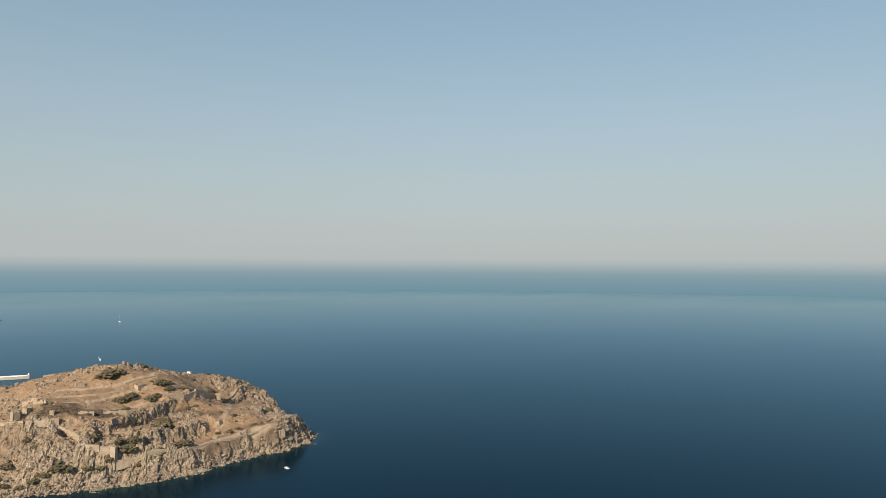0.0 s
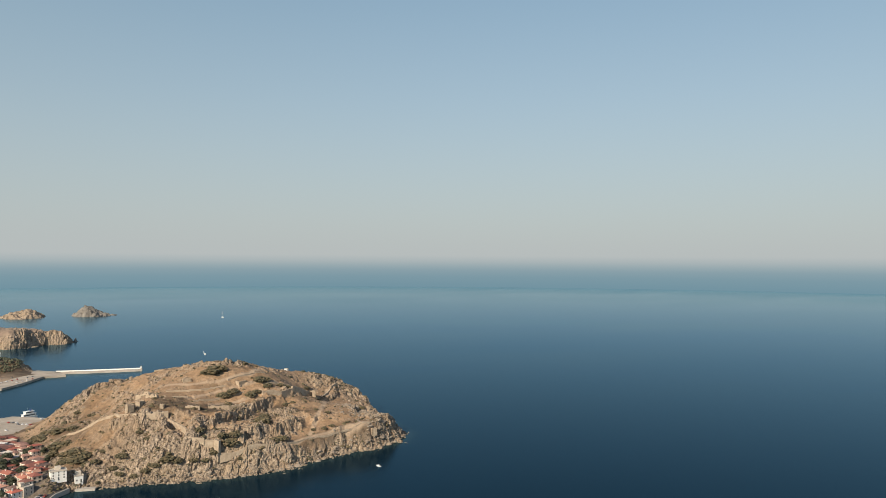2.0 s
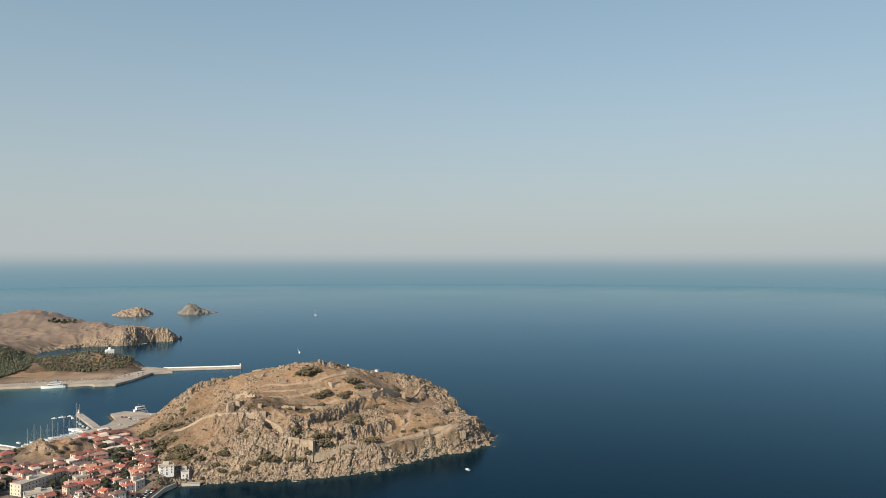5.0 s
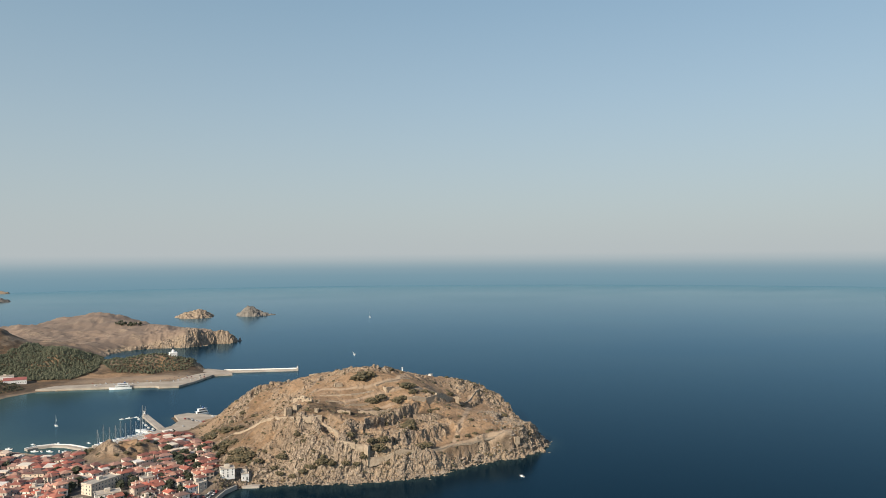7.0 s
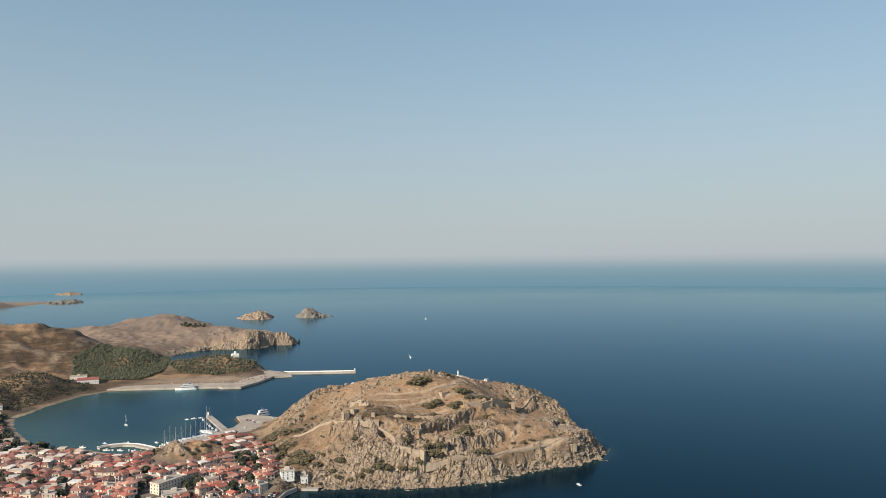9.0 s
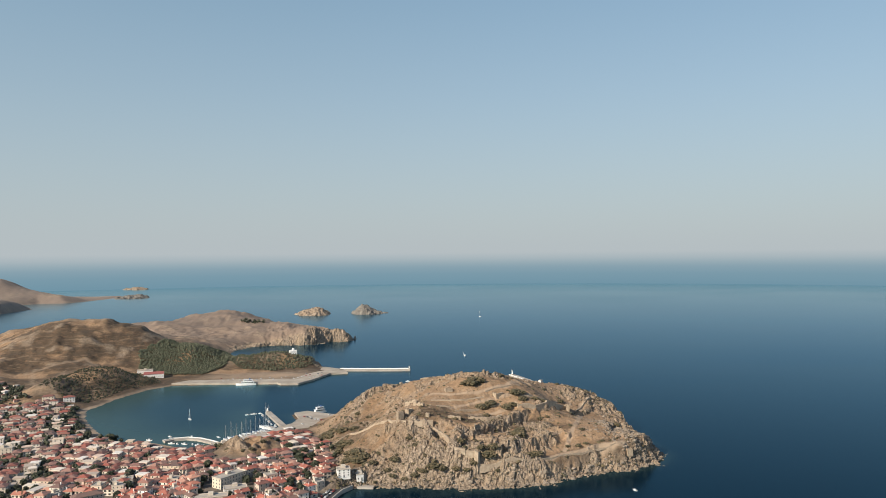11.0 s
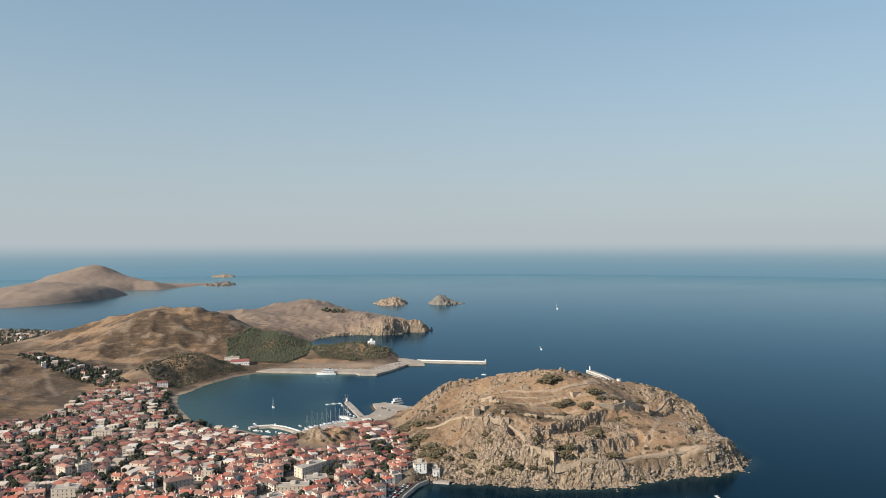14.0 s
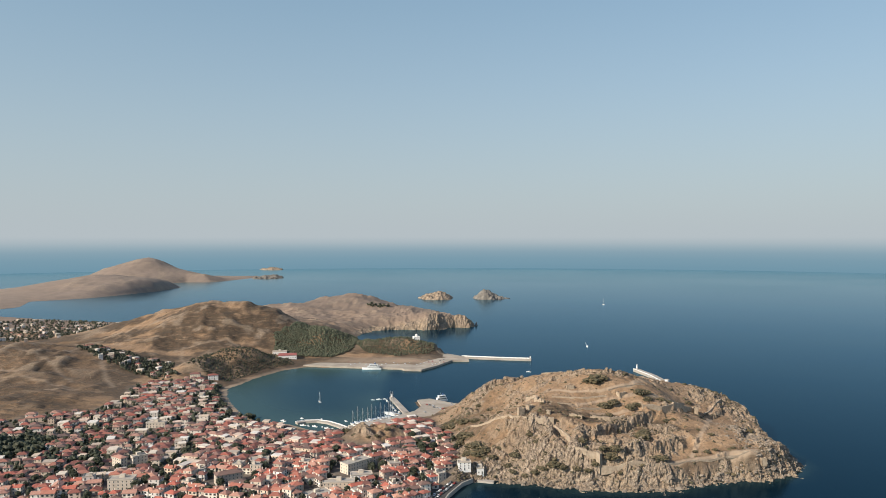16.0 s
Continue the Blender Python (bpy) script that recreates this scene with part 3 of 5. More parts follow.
    rock = np.clip(on_castle * np.maximum(rocky * (1 - 0.4 * dusty), 1 - shore) + cliff * (1 - smooth(ragged, 6, 12 + 8 * east)) + 0.5 * (1 - on_castle) * hilly * smooth(n2 + 0.5 * n1, 0.45, 0.8) + 0.95 * knoll * smooth(n2, -0.5, 0.1) + smooth(mound(x, y, -3, 1004, 14, 18, 1.0), 0.4, 0.75), 0, 1)
    # scrub thins beyond y 1120: far ground is coloured paler, for haze
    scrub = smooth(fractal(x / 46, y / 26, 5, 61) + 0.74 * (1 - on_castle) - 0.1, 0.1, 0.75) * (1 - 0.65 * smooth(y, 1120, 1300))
    scrub = np.clip(scrub + on_castle * (mound(x, y, 22, 560, 32, 60, 0.55) + mound(x, y, 58, 492, 34, 20, 0.3) + 0.5 * (1 - smooth(d, 6, 16))), 0, 1)
    scrub = np.maximum(scrub * (1 - 0.5 * rolling), rolling * (0.62 + 0.36 * smooth(fractal(x / 60, y / 14, 4, 63), -0.4, 0.4)))
    return np.maximum(h, -6.0), rock, np.maximum(path * on_castle * (1 - rocky), lanes * (1 - on_castle)), scrub


# ---------- mesh helpers ----------
def part(name, bm, material, parent=None, label=""):
    """Links a bmesh as one mesh object, under a thing or a part where given."""
    me = bpy.data.meshes.new(name)
    bm.to_mesh(me)
    bm.free()
    for m in material if isinstance(material, (list, tuple)) else [material]:
        me.materials.append(m)
    ob = new(name, me)
    ob.parent = parent
    return tagged(ob, label)


def thing(name, label, category, m=None, group="", kind=""):
    ob = new(name)
    if m is not None:
        ob.matrix_basis = m
    return tagged(ob, label, category, group, kind)


def slab(bm, x0, x1, y0, y1, z0, z1, bevel=0.0, m=None):
    """A box between two corners; the edges can be broken."""
    made = bmesh.ops.create_cube(bm, size=1.0, matrix=(m or Matrix()) @ Matrix.Translation(((x0 + x1) / 2, (y0 + y1) / 2, (z0 + z1) / 2)) @ Matrix.Diagonal((x1 - x0, y1 - y0, z1 - z0, 1)))
    if bevel:
        edges = list({e for v in made["verts"] for e in v.link_edges})
        bmesh.ops.bevel(bm, geom=edges, offset=bevel, segments=1, affect="EDGES")
    return bm


def box(*args, **more):
    return slab(bmesh.new(), *args, **more)


def prism(ring, z0, z1, bm=None):
    """A plan outline raised from z0 to z1."""
    bm = bm or bmesh.new()
    lower = [bm.verts.new((x, y, z0)) for x, y in ring]
    face = bm.faces.new(lower)
    bmesh.ops.recalc_face_normals(bm, faces=[face])
    grown = bmesh.ops.extrude_face_region(bm, geom=[face])
    bmesh.ops.translate(bm, verts=[v for v in grown["geom"] if isinstance(v, bmesh.types.BMVert)], vec=(0, 0, z1 - z0))
    bmesh.ops.recalc_face_normals(bm, faces=bm.faces[:])
    return bm


def tube(bm, a, b, r0, r1, sides=8):
    a, b = Vector(a), Vector(b)
    turn = (b - a).to_track_quat("Z", "Y").to_matrix().to_4x4()
    bmesh.ops.create_cone(bm, cap_ends=True, segments=sides, radius1=r0, radius2=r1, depth=(b - a).length, matrix=Matrix.Translation((a + b) / 2) @ turn)
    return bm


def sheet(name, xs, ys, z, extra, material, keep=None, faceted=None, shift=0.0):
    """A height field over lines xs and ys, with values stored on its points."""
    nx, ny = len(xs), len(ys)
    gx, gy = np.meshgrid(xs, ys)
    co = (np.stack([gx, gy, z], -1) + shift).reshape(-1, 3)
    i = np.arange(nx * ny).reshape(ny, nx)
    quads = np.stack([i[:-1, :-1], i[:-1, 1:], i[1:, 1:], i[1:, :-1]], -1).reshape(-1, 4)
    if keep is not None:
        quads = quads[keep.reshape(-1)[quads].any(1)]
    used = np.unique(quads)
    back = np.zeros(nx * ny, int)
    back[used] = np.arange(len(used))
    co, quads = co[used], back[quads]
    me = bpy.data.meshes.new(name)
    me.vertices.add(len(co))
    me.vertices.foreach_set("co", co.ravel())
    me.loops.add(quads.size)
    me.loops.foreach_set("vertex_index", quads.ravel())
    me.polygons.add(len(quads))
    me.polygons.foreach_set("loop_start", np.arange(0, quads.size, 4))
    me.update(calc_edges=True)
    for key, values in extra.items():
        me.attributes.new(key, "FLOAT", "POINT").data.foreach_set("value", values.reshape(-1)[used].astype(np.float32))
    soft = np.ones(len(quads), bool) if faceted is None else faceted.reshape(-1)[used][quads].mean(1) < 0.6
    me.polygons.foreach_set("use_smooth", soft)
    me.materials.append(material)
    return new(name, me)


def lines(*spans):
    """Grid lines from spans of (start, end, step)."""
    return np.unique(np.concatenate([np.arange(a, b, s) for a, b, s in spans] + [[spans[-1][1]]]).round(3))


def cells3(p, seed=0):
    """Cellular noise in space: the gap between the two nearest seeds, and a random height for each cell."""
    base = np.floor(p).astype(np.int64)
    best, second, tone = np.full(len(p), 9.0), np.full(len(p), 9.0), np.zeros(len(p))
    for i, j, k in itertools.product((-1, 0, 1), repeat=3):
        q = base + (i, j, k)
        n = (q[:, 0] * 73856093 ^ q[:, 1] * 19349663 ^ q[:, 2] * 83492791 ^ (seed * 2654435 + 11)) & 0x7FFFFFFF
        n = ((n ^ (n >> 15)) * 2246822519) & 0x7FFFFFFF
        n = ((n ^ (n >> 13)) * 3266489917) & 0x7FFFFFFF
        spot = q + np.stack([n & 1023, n >> 10 & 1023, n >> 20 & 1023], -1) / 1023
        d = np.sqrt(((spot - p) ** 2).sum(1))
        near = d < best
        second = np.where(near, best, np.minimum(second, d))
        tone = np.where(near, (n >> 5 & 255) / 255, tone)
        best = np.where(near, d, best)
    return second - best, tone


def craggy(x, y, z, bare, scale=1.0):
    """Moves bare rock in and out along its own slope, in leaning blocks with cracks between."""
    zy, zx = np.gradient(z, y[:, 0], x[0])
    normal = np.stack([-zx, -zy, np.ones(z.shape)], -1)
    normal /= np.linalg.norm(normal, axis=-1, keepdims=True)
    pick = (bare > 0.08) & (z > -1.5)
    p = np.stack([x[pick], y[pick], z[pick]], -1) / scale
    lean = np.array(Euler((0.3, -0.5, 0.4)).to_matrix())
    q = p @ lean.T + 0.8 * np.stack([fractal(p[:, 0] / 5, p[:, 2] / 5, 2, 3), fractal(p[:, 1] / 5, p[:, 2] / 5, 2, 4), fractal(p[:, 0] / 5, p[:, 1] / 5, 2, 5)], -1)
    move = np.zeros(len(p))
    for size, high, deep, seed in (((7.0, 4.6, 15.0), 2.0, 0.8, 1), ((3.0, 2.2, 6.5), 1.0, 0.5, 2), ((1.6, 1.3, 2.6), 0.35, 0.2, 3)):
        gap, tone = cells3(q / size, seed)
        move += high * (tone - 0.5) * smooth(gap, 0.0, 0.12) - deep * (1 - smooth(gap, 0.0, 0.14))
    shift = np.zeros(z.shape + (3,))
    shift[pick] = normal[pick] * (scale * move * np.minimum(1.0, bare[pick] * 1.2))[:, None]
    return shift


def ground_z(x, y):
    """Heights of the land at arrays of places."""
    return land(np.atleast_1d(np.asarray(x, float)), np.atleast_1d(np.asarray(y, float)))[0]


# ---------- land and sea ----------
xs = lines((-2600, -1100, 30), (-1100, -500, 8), (-500, -98, 3.5), (-98, -24, 1.5), (-24, 268, 0.6))
ys = lines((250, 440, 12), (440, 460, 1.5), (460, 600, 0.55), (600, 700, 0.8), (700, 965, 3.5), (965, 1045, 1.4), (1045, 1220, 3.5), (1220, 1350, 1.6), (1350, 3310, 11))
grid_x, grid_y = np.meshgrid(xs, ys)
height, rock, path, scrub = land(grid_x, grid_y)
TOWN = [(-20, 425), (-6, 448), (2, 468), (11, 492), (13, 512), (12, 545), (6, 568), (-2, 598), (-14, 642), (-30, 640), (-64, 612), (-84, 596), (-110, 596), (-140, 620), (-172, 632), (-199, 664), (-217, 700), (-234, 740), (-248, 786),
        (-266, 800), (-306, 790), (-338, 765), (-320, 700), (-332, 645), (-370, 612), (-430, 590), (-430, 425)]
town = smooth(inland(grid_x, grid_y, TOWN), -6, 4) * smooth(np.hypot((grid_x + 58) / 27, (grid_y - 565) / 21), 0.8, 1.1)
# the haze tint in the ground colour grows with distance
ground = sheet("ground", xs, ys, height, {"rock": rock, "path": path, "scrub": scrub, "town": town, "heath_haze": 0.65 * smooth(grid_y, 1120, 1300) + 0.25 * smooth(grid_y, 1500, 1900)}, GROUND, height > -2.0, rock, craggy(grid_x, grid_y, height, rock * (grid_x > -24) * (grid_y < 720)) + craggy(grid_x, grid_y, height, rock * (grid_x > -40) * (grid_y > 965) * (grid_y < 1045), 1.2) + craggy(grid_x, grid_y, height, rock * (grid_x > -150) * (grid_y > 1180) * (grid_y < 1345), 1.7))
tagged(ground, "dry brown coastal land with a craggy castle headland", "ground", kind="structure")

wx, wy = lines((-4950, -1200, 150), (-1200, 400, 12), (400, 4950, 150)), lines((-4950, 380, 180), (380, 1400, 12), (1400, 4950, 120))
sea_x, sea_y = np.meshgrid(wx, wy)
off = -inland(sea_x, sea_y, SHORE)
in_bay = (sea_x < -70) & (sea_y > 560) & (sea_y < 920) & (sea_x > -400)
shallow = np.where(in_bay, 0.22 + 0.68 * (1 - smooth(off, 0, 90)), 0.35 * (1 - smooth(off, 0, 14)))
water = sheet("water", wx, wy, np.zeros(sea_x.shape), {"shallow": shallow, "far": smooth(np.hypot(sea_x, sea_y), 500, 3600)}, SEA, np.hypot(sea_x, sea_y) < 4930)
tagged(water, "calm deep blue sea with faint ripples", "sea", kind="structure")

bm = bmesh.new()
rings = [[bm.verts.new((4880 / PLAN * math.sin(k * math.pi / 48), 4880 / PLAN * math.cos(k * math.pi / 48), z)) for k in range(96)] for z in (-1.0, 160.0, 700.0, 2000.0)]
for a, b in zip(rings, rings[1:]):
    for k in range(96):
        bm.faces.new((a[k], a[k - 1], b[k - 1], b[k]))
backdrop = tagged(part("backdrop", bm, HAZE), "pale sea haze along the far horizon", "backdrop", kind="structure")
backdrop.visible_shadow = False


def islet(cx, cy, rx, ry, h, lean, wide, bleak, seed, label):
    """A small rocky island."""
    gx, gy = lines((cx - rx * 1.25, cx + rx * 1.25, 1.6)), lines((cy - ry * 1.25, cy + ry * 1.25, 1.6))
    x, y = np.meshgrid(gx, gy)
    u, v = (x - cx) / rx, (y - cy) / ry
    n = fractal(x / 30, y / 30, 4, seed)
    r = np.hypot(u, v) + 0.16 * n
    peak = np.exp(-(((u - lean) / wide) ** 2 + (v / 0.7) ** 2))
    z = smooth(1 - r, 0.0, 0.14) * (h * 0.4 * np.clip(1.15 - r, 0, 1) + h * 0.72 * peak + 3.2 * ridged(x / 24, y / 24, 4, seed + 3) - 1.0) - 3.0 * smooth(r, 0.96, 1.1)
    bare = smooth(1.9 * np.abs(np.gradient(z, axis=0)) + 1.9 * np.abs(np.gradient(z, axis=1)) + 0.5 * n, 0.5, 1.3)
    # islets take the far haze tint evenly in their ground colour
    ob = sheet("islet", gx, gy, z, {"rock": np.clip(bare + bleak, 0, 1), "path": 0 * z, "town": 0 * z, "heath_haze": 0 * z + 0.75, "scrub": 0.5 * smooth(n, 0, 0.6)}, GROUND, z > -1.5, None, craggy(x, y, z, np.clip(bare + bleak, 0, 1), 1.8))
    if bleak > 0.5:
        ob.data.materials[0] = ISLE
    return tagged(ob, label, "islet", "islets off the headland")


islet(-20, 1935, 48, 60, 16, 0.15, 0.8, 0.0, 71, "low brown rocky islet in open sea")
islet(126, 1925, 47, 42, 22, -0.25, 0.42, 0.7, 77, "steep grey rocky islet with a pointed crest")
islet(-880, 3640, 60, 40, 9, 0.1, 0.8, 0.2, 83, "flat dark islet beyond the far cape")
islet(-712, 2890, 62, 70, 12, 0.1, 0.7, 0.6, 87, "low dark rocky islet off a sandy spit")
islet(62, 1332, 5, 6, 9, 0.0, 0.5, 1.0, 91, "small sea stack off a cliff point")


# ---------- templates of things ----------
def stash(ob, size=1.0):
    """Takes a finished template out of the scene; copies of it are placed."""
    for o in (ob, *ob.children_recursive):
        scene.collection.objects.unlink(o)
    ob.scale = (size, size, size)
    return ob


def hip_roof(w, d, z, rise, over=0.4, ridge=None):
    """A tiled hip roof with eaves of some thickness; ridge None makes a pyramid or hip, ridge 1.0 a gable."""
    bm = bmesh.new()
    a, b = w / 2 + over, d / 2 + over
    r = max(a - b, 0.0) if ridge is None else a * ridge
    low = [bm.verts.new((x, y, z)) for x, y in ((-a, -b), (a, -b), (a, b), (-a, b))]
    eave = [bm.verts.new((x, y, z + 0.18)) for x, y in ((-a, -b), (a, -b), (a, b), (-a, b))]
    top = [bm.verts.new((-r, 0, z + 0.18 + rise)), bm.verts.new((r + 0.01, 0, z + 0.18 + rise))]
    for i in range(4):
        bm.faces.new((low[i], low[(i + 1) % 4], eave[(i + 1) % 4], eave[i]))
    bm.faces.new(low[::-1])
    bm.faces.new((eave[0], eave[1], top[1], top[0]))
    bm.faces.new((eave[1], eave[2], top[1]))
    bm.faces.new((eave[2], eave[3], top[0], top[1]))
    bm.faces.new((eave[3], eave[0], top[0]))
    # raised ridge tiles
    tube(bm, top[0].co, top[1].co + Vector((0.02, 0, 0)), 0.12, 0.12, 5)
    return bm


WINDOW = {}


def window_mesh(kind):
    """A framed window with two shutters, or a plain framed pane, facing -y; made once."""
    if kind not in WINDOW:
        bm = bmesh.new()
        slab(bm, -0.42, 0.42, -0.03, 0.05, 0.0, 1.25)
        for f in bm.faces:
            f.material_index = 0
        start = len(bm.faces)
        if kind == "shuttered":
            slab(bm, -0.9, -0.46, -0.07, 0.0, -0.02, 1.27), slab(bm, 0.46, 0.9, -0.07, 0.0, -0.02, 1.27)
        else:
            slab(bm, -0.53, -0.45, -0.06, 0.02, -0.06, 1.3), slab(bm, 0.45, 0.53, -0.06, 0.02, -0.06, 1.3)
        slab(bm, -0.6, 0.6, -0.12, 0.02, -0.12, -0.04)
        bm.faces.ensure_lookup_table()
        for f in bm.faces[start:]:
            f.material_index = 1
        me = bpy.data.meshes.new("window")
        bm.to_mesh(me)
        bm.free()
        me.materials.append(GLASS), me.materials.append(SHUTTER if kind == "shuttered" else WHITE)
        WINDOW[kind] = me
    return WINDOW[kind]


def add_windows(parent, w, d, floors, kind, storey=3.0, door=True):
    """Windows on all four sides and a door in front, each a part of its own."""
    for side in range(4):
        span, out = (w, d / 2) if side % 2 == 0 else (d, w / 2)
        count = max(1, int(span / 2.9))
        for level in range(floors):
            for k in range(count):
                along = (k - (count - 1) / 2) * span / count
                if side == 0 and level == 0 and door and k == count // 2:
                    continue
                ob = new("window", window_mesh(kind))
                ob.parent = parent
                ob.matrix_basis = pose(0, 0, 0, 0, 0, 90 * side) @ Matrix.Translation((along, -out - 0.01, 0.75 + storey * level))
    if door:
        along = (max(1, int(w / 2.9)) // 2 - (max(1, int(w / 2.9)) - 1) / 2) * w / max(1, int(w / 2.9))
        bm = box(along - 0.5, along + 0.5, -d / 2 - 0.06, -d / 2 + 0.05, 0.0, 2.1)
        slab(bm, along - 0.6, along + 0.6, -d / 2 - 0.5, -d / 2, -0.4, 0.02)
        part("door", bm, SHUTTER, parent)


def house(w, d, floors, style, kind, label, balcony=False):
    ob = thing("house", label, "house", None, "houses of the town")
    h = 2.45 * floors + 0.1
    bm = box(-w / 2, w / 2, -d / 2, d / 2, -2.5, h)
    if style != "flat":
        slab(bm, -w / 2 - 0.06, w / 2 + 0.06, -d / 2 - 0.06, d / 2 + 0.06, h - 0.3, h - 0.02)
    wall = part("wall", bm, WALL, ob)
    if style == "flat":
        bm = box(-w / 2 - 0.12, w / 2 + 0.12, -d / 2 - 0.12, d / 2 + 0.12, h, h + 0.22)
        for x0, x1, y0, y1 in ((-w / 2 - 0.1, w / 2 + 0.1, -d / 2 - 0.1, -d / 2 + 0.12), (-w / 2 - 0.1, w / 2 + 0.1, d / 2 - 0.12, d / 2 + 0.1), (-w / 2 - 0.1, -w / 2 + 0.12, -d / 2, d / 2), (w / 2 - 0.12, w / 2 + 0.1, -d / 2, d / 2)):
            slab(bm, x0, x1, y0, y1, h + 0.2, h + 0.75)
        roof = part("roof", bm, CONCRETE, ob, "flat concrete roof with a low parapet")
        bm = box(w * 0.1, w * 0.1 + 2.4, d * 0.05, d * 0.05 + 2.4, h + 0.2, h + 2.5)
        slab(bm, w * 0.1 - 0.2, w * 0.1 + 2.6, d * 0.05 - 0.2, d * 0.05 + 2.6, h + 2.5, h + 2.65)
        part("stair_hut", bm, CREAM, roof)
    else:
        rise = 0.42 * (d / 2 + 0.4)
        roof = part("roof", hip_roof(w, d, h, rise, 0.45, 0.96 if style == "gable" else None), ROOF, ob)
        bm = box(w * 0.2, w * 0.2 + 0.6, 0.4, 1.1, h + 0.3, h + rise + 0.9)
        slab(bm, w * 0.2 - 0.08, w * 0.2 + 0.68, 0.32, 1.18, h + rise + 0.85, h + rise + 1.0)
        part("chimney", bm, WALL, roof)
    add_windows(ob, w, d, floors, kind, 2.45)
    if balcony:
        bm = box(-1.8, 1.8, -d / 2 - 1.15, -d / 2, 2.4, 2.52)
        slab(bm, -1.8, 1.8, -d / 2 - 1.15, -d / 2 - 1.1, 2.52, 3.35)
        for k in (-1.8, 1.75):
            slab(bm, k, k + 0.05, -d / 2 - 1.1, -d / 2, 2.52, 3.35)
        part("balcony", bm, WHITE, ob)
    return ob


def clump(bm, at, size, seed, flat=1.0):
    """A small ragged tuft of leaves."""
    made = bmesh.ops.create_icosphere(bm, subdivisions=1, radius=1.0)["verts"]
    rng = random.Random(seed)
    turn = Euler((rng.uniform(0, 6), rng.uniform(0, 6), rng.uniform(0, 6))).to_matrix()
    for v in made:
        k = rng.uniform(0.55, 1.3)
        p = turn @ (v.co * k)
        v.co = Vector(at) + Vector((p.x * size, p.y * size, p.z * size * flat))


def crown(r, h, base, count, seed, shape="round", flat=0.8):
    """Many tufts in a rough crown, with gaps and an uneven outline."""
    bm, rng = bmesh.new(), random.Random(seed)
    for k in range(count):
        u, a = rng.random() ** 0.6, rng.uniform(0, 6.283)
        t = rng.random()
        if shape == "spire":
            rad, z = r * (1 - t) ** 0.7 * (0.5 + 0.5 * u), base + h * t
        else:
            s = math.sqrt(max(0.0, 1 - (2 * t - 1) ** 2))
            rad, z = r * s * (0.35 + 0.65 * u) * rng.uniform(0.8, 1.15), base + h * t * rng.uniform(0.9, 1.06)
        clump(bm, (rad * math.cos(a), rad * math.sin(a), z), r * rng.uniform(0.15, 0.28), rng.random(), flat)
    return bm


def tree(r, h, base, count, seed, shape, label):
    ob = thing("tree", label, "tree", None, "trees of the town")
    bm = tube(bmesh.new(), (0, 0, -0.4), (0.1, 0.05, base + h * 0.4), 0.24, 0.12, 7)
    rng = random.Random(seed)
    for k in range(4 if shape == "round" else 0):
        a = k * 1.6 + rng.random()
        tube(bm, (0.04, 0.02, base * 0.8), (r * 0.55 * math.cos(a), r * 0.55 * math.sin(a), base + h * rng.uniform(0.35, 0.6)), 0.1, 0.04, 5)
    part("trunk", bm, BARK, ob)
    part("crown", crown(r, h, base, count, seed, shape), LEAF, ob)
    return ob


def shrub(r, h, count, seed, material, label):
    bm = crown(r, h * 1.2, -0.25 * h, count, seed, "round", 0.75)
    return tagged(part("shrub", bm, material), label, "shrub", "shrubs on the rock")


def hull_mesh(length, beam, depth, free):
    """A pointed hull, keel down, bow towards +y."""
    bm = bmesh.new()
    rings = []
    for t, w, rise in ((0, 0.72, 0.0), (0.25, 0.95, 0.0), (0.5, 1.0, 0.0), (0.75, 0.72, 0.1), (0.92, 0.30, 0.25), (1.0, 0.03, 0.38)):
        y, b = (t - 0.5) * length, beam / 2 * w
        rings.append([bm.verts.new(p) for p in ((-b, y, free * (1 + rise)), (-b * 0.88, y, 0.0), (-b * 0.45, y, -depth * (1 - t * 0.5)), (b * 0.45, y, -depth * (1 - t * 0.5)), (b * 0.88, y, 0.0), (b, y, free * (1 + rise)))])
    for p, q in zip(rings, rings[1:]):
        for k in range(5):
            bm.faces.new((p[k], p[k + 1], q[k + 1], q[k]))
        bm.faces.new((p[5], p[0], q[0], q[5]))
    bm.faces.new(rings[0][::-1]), bm.faces.new(rings[-1])
    bmesh.ops.recalc_face_normals(bm, faces=bm.faces[:])
    return bm


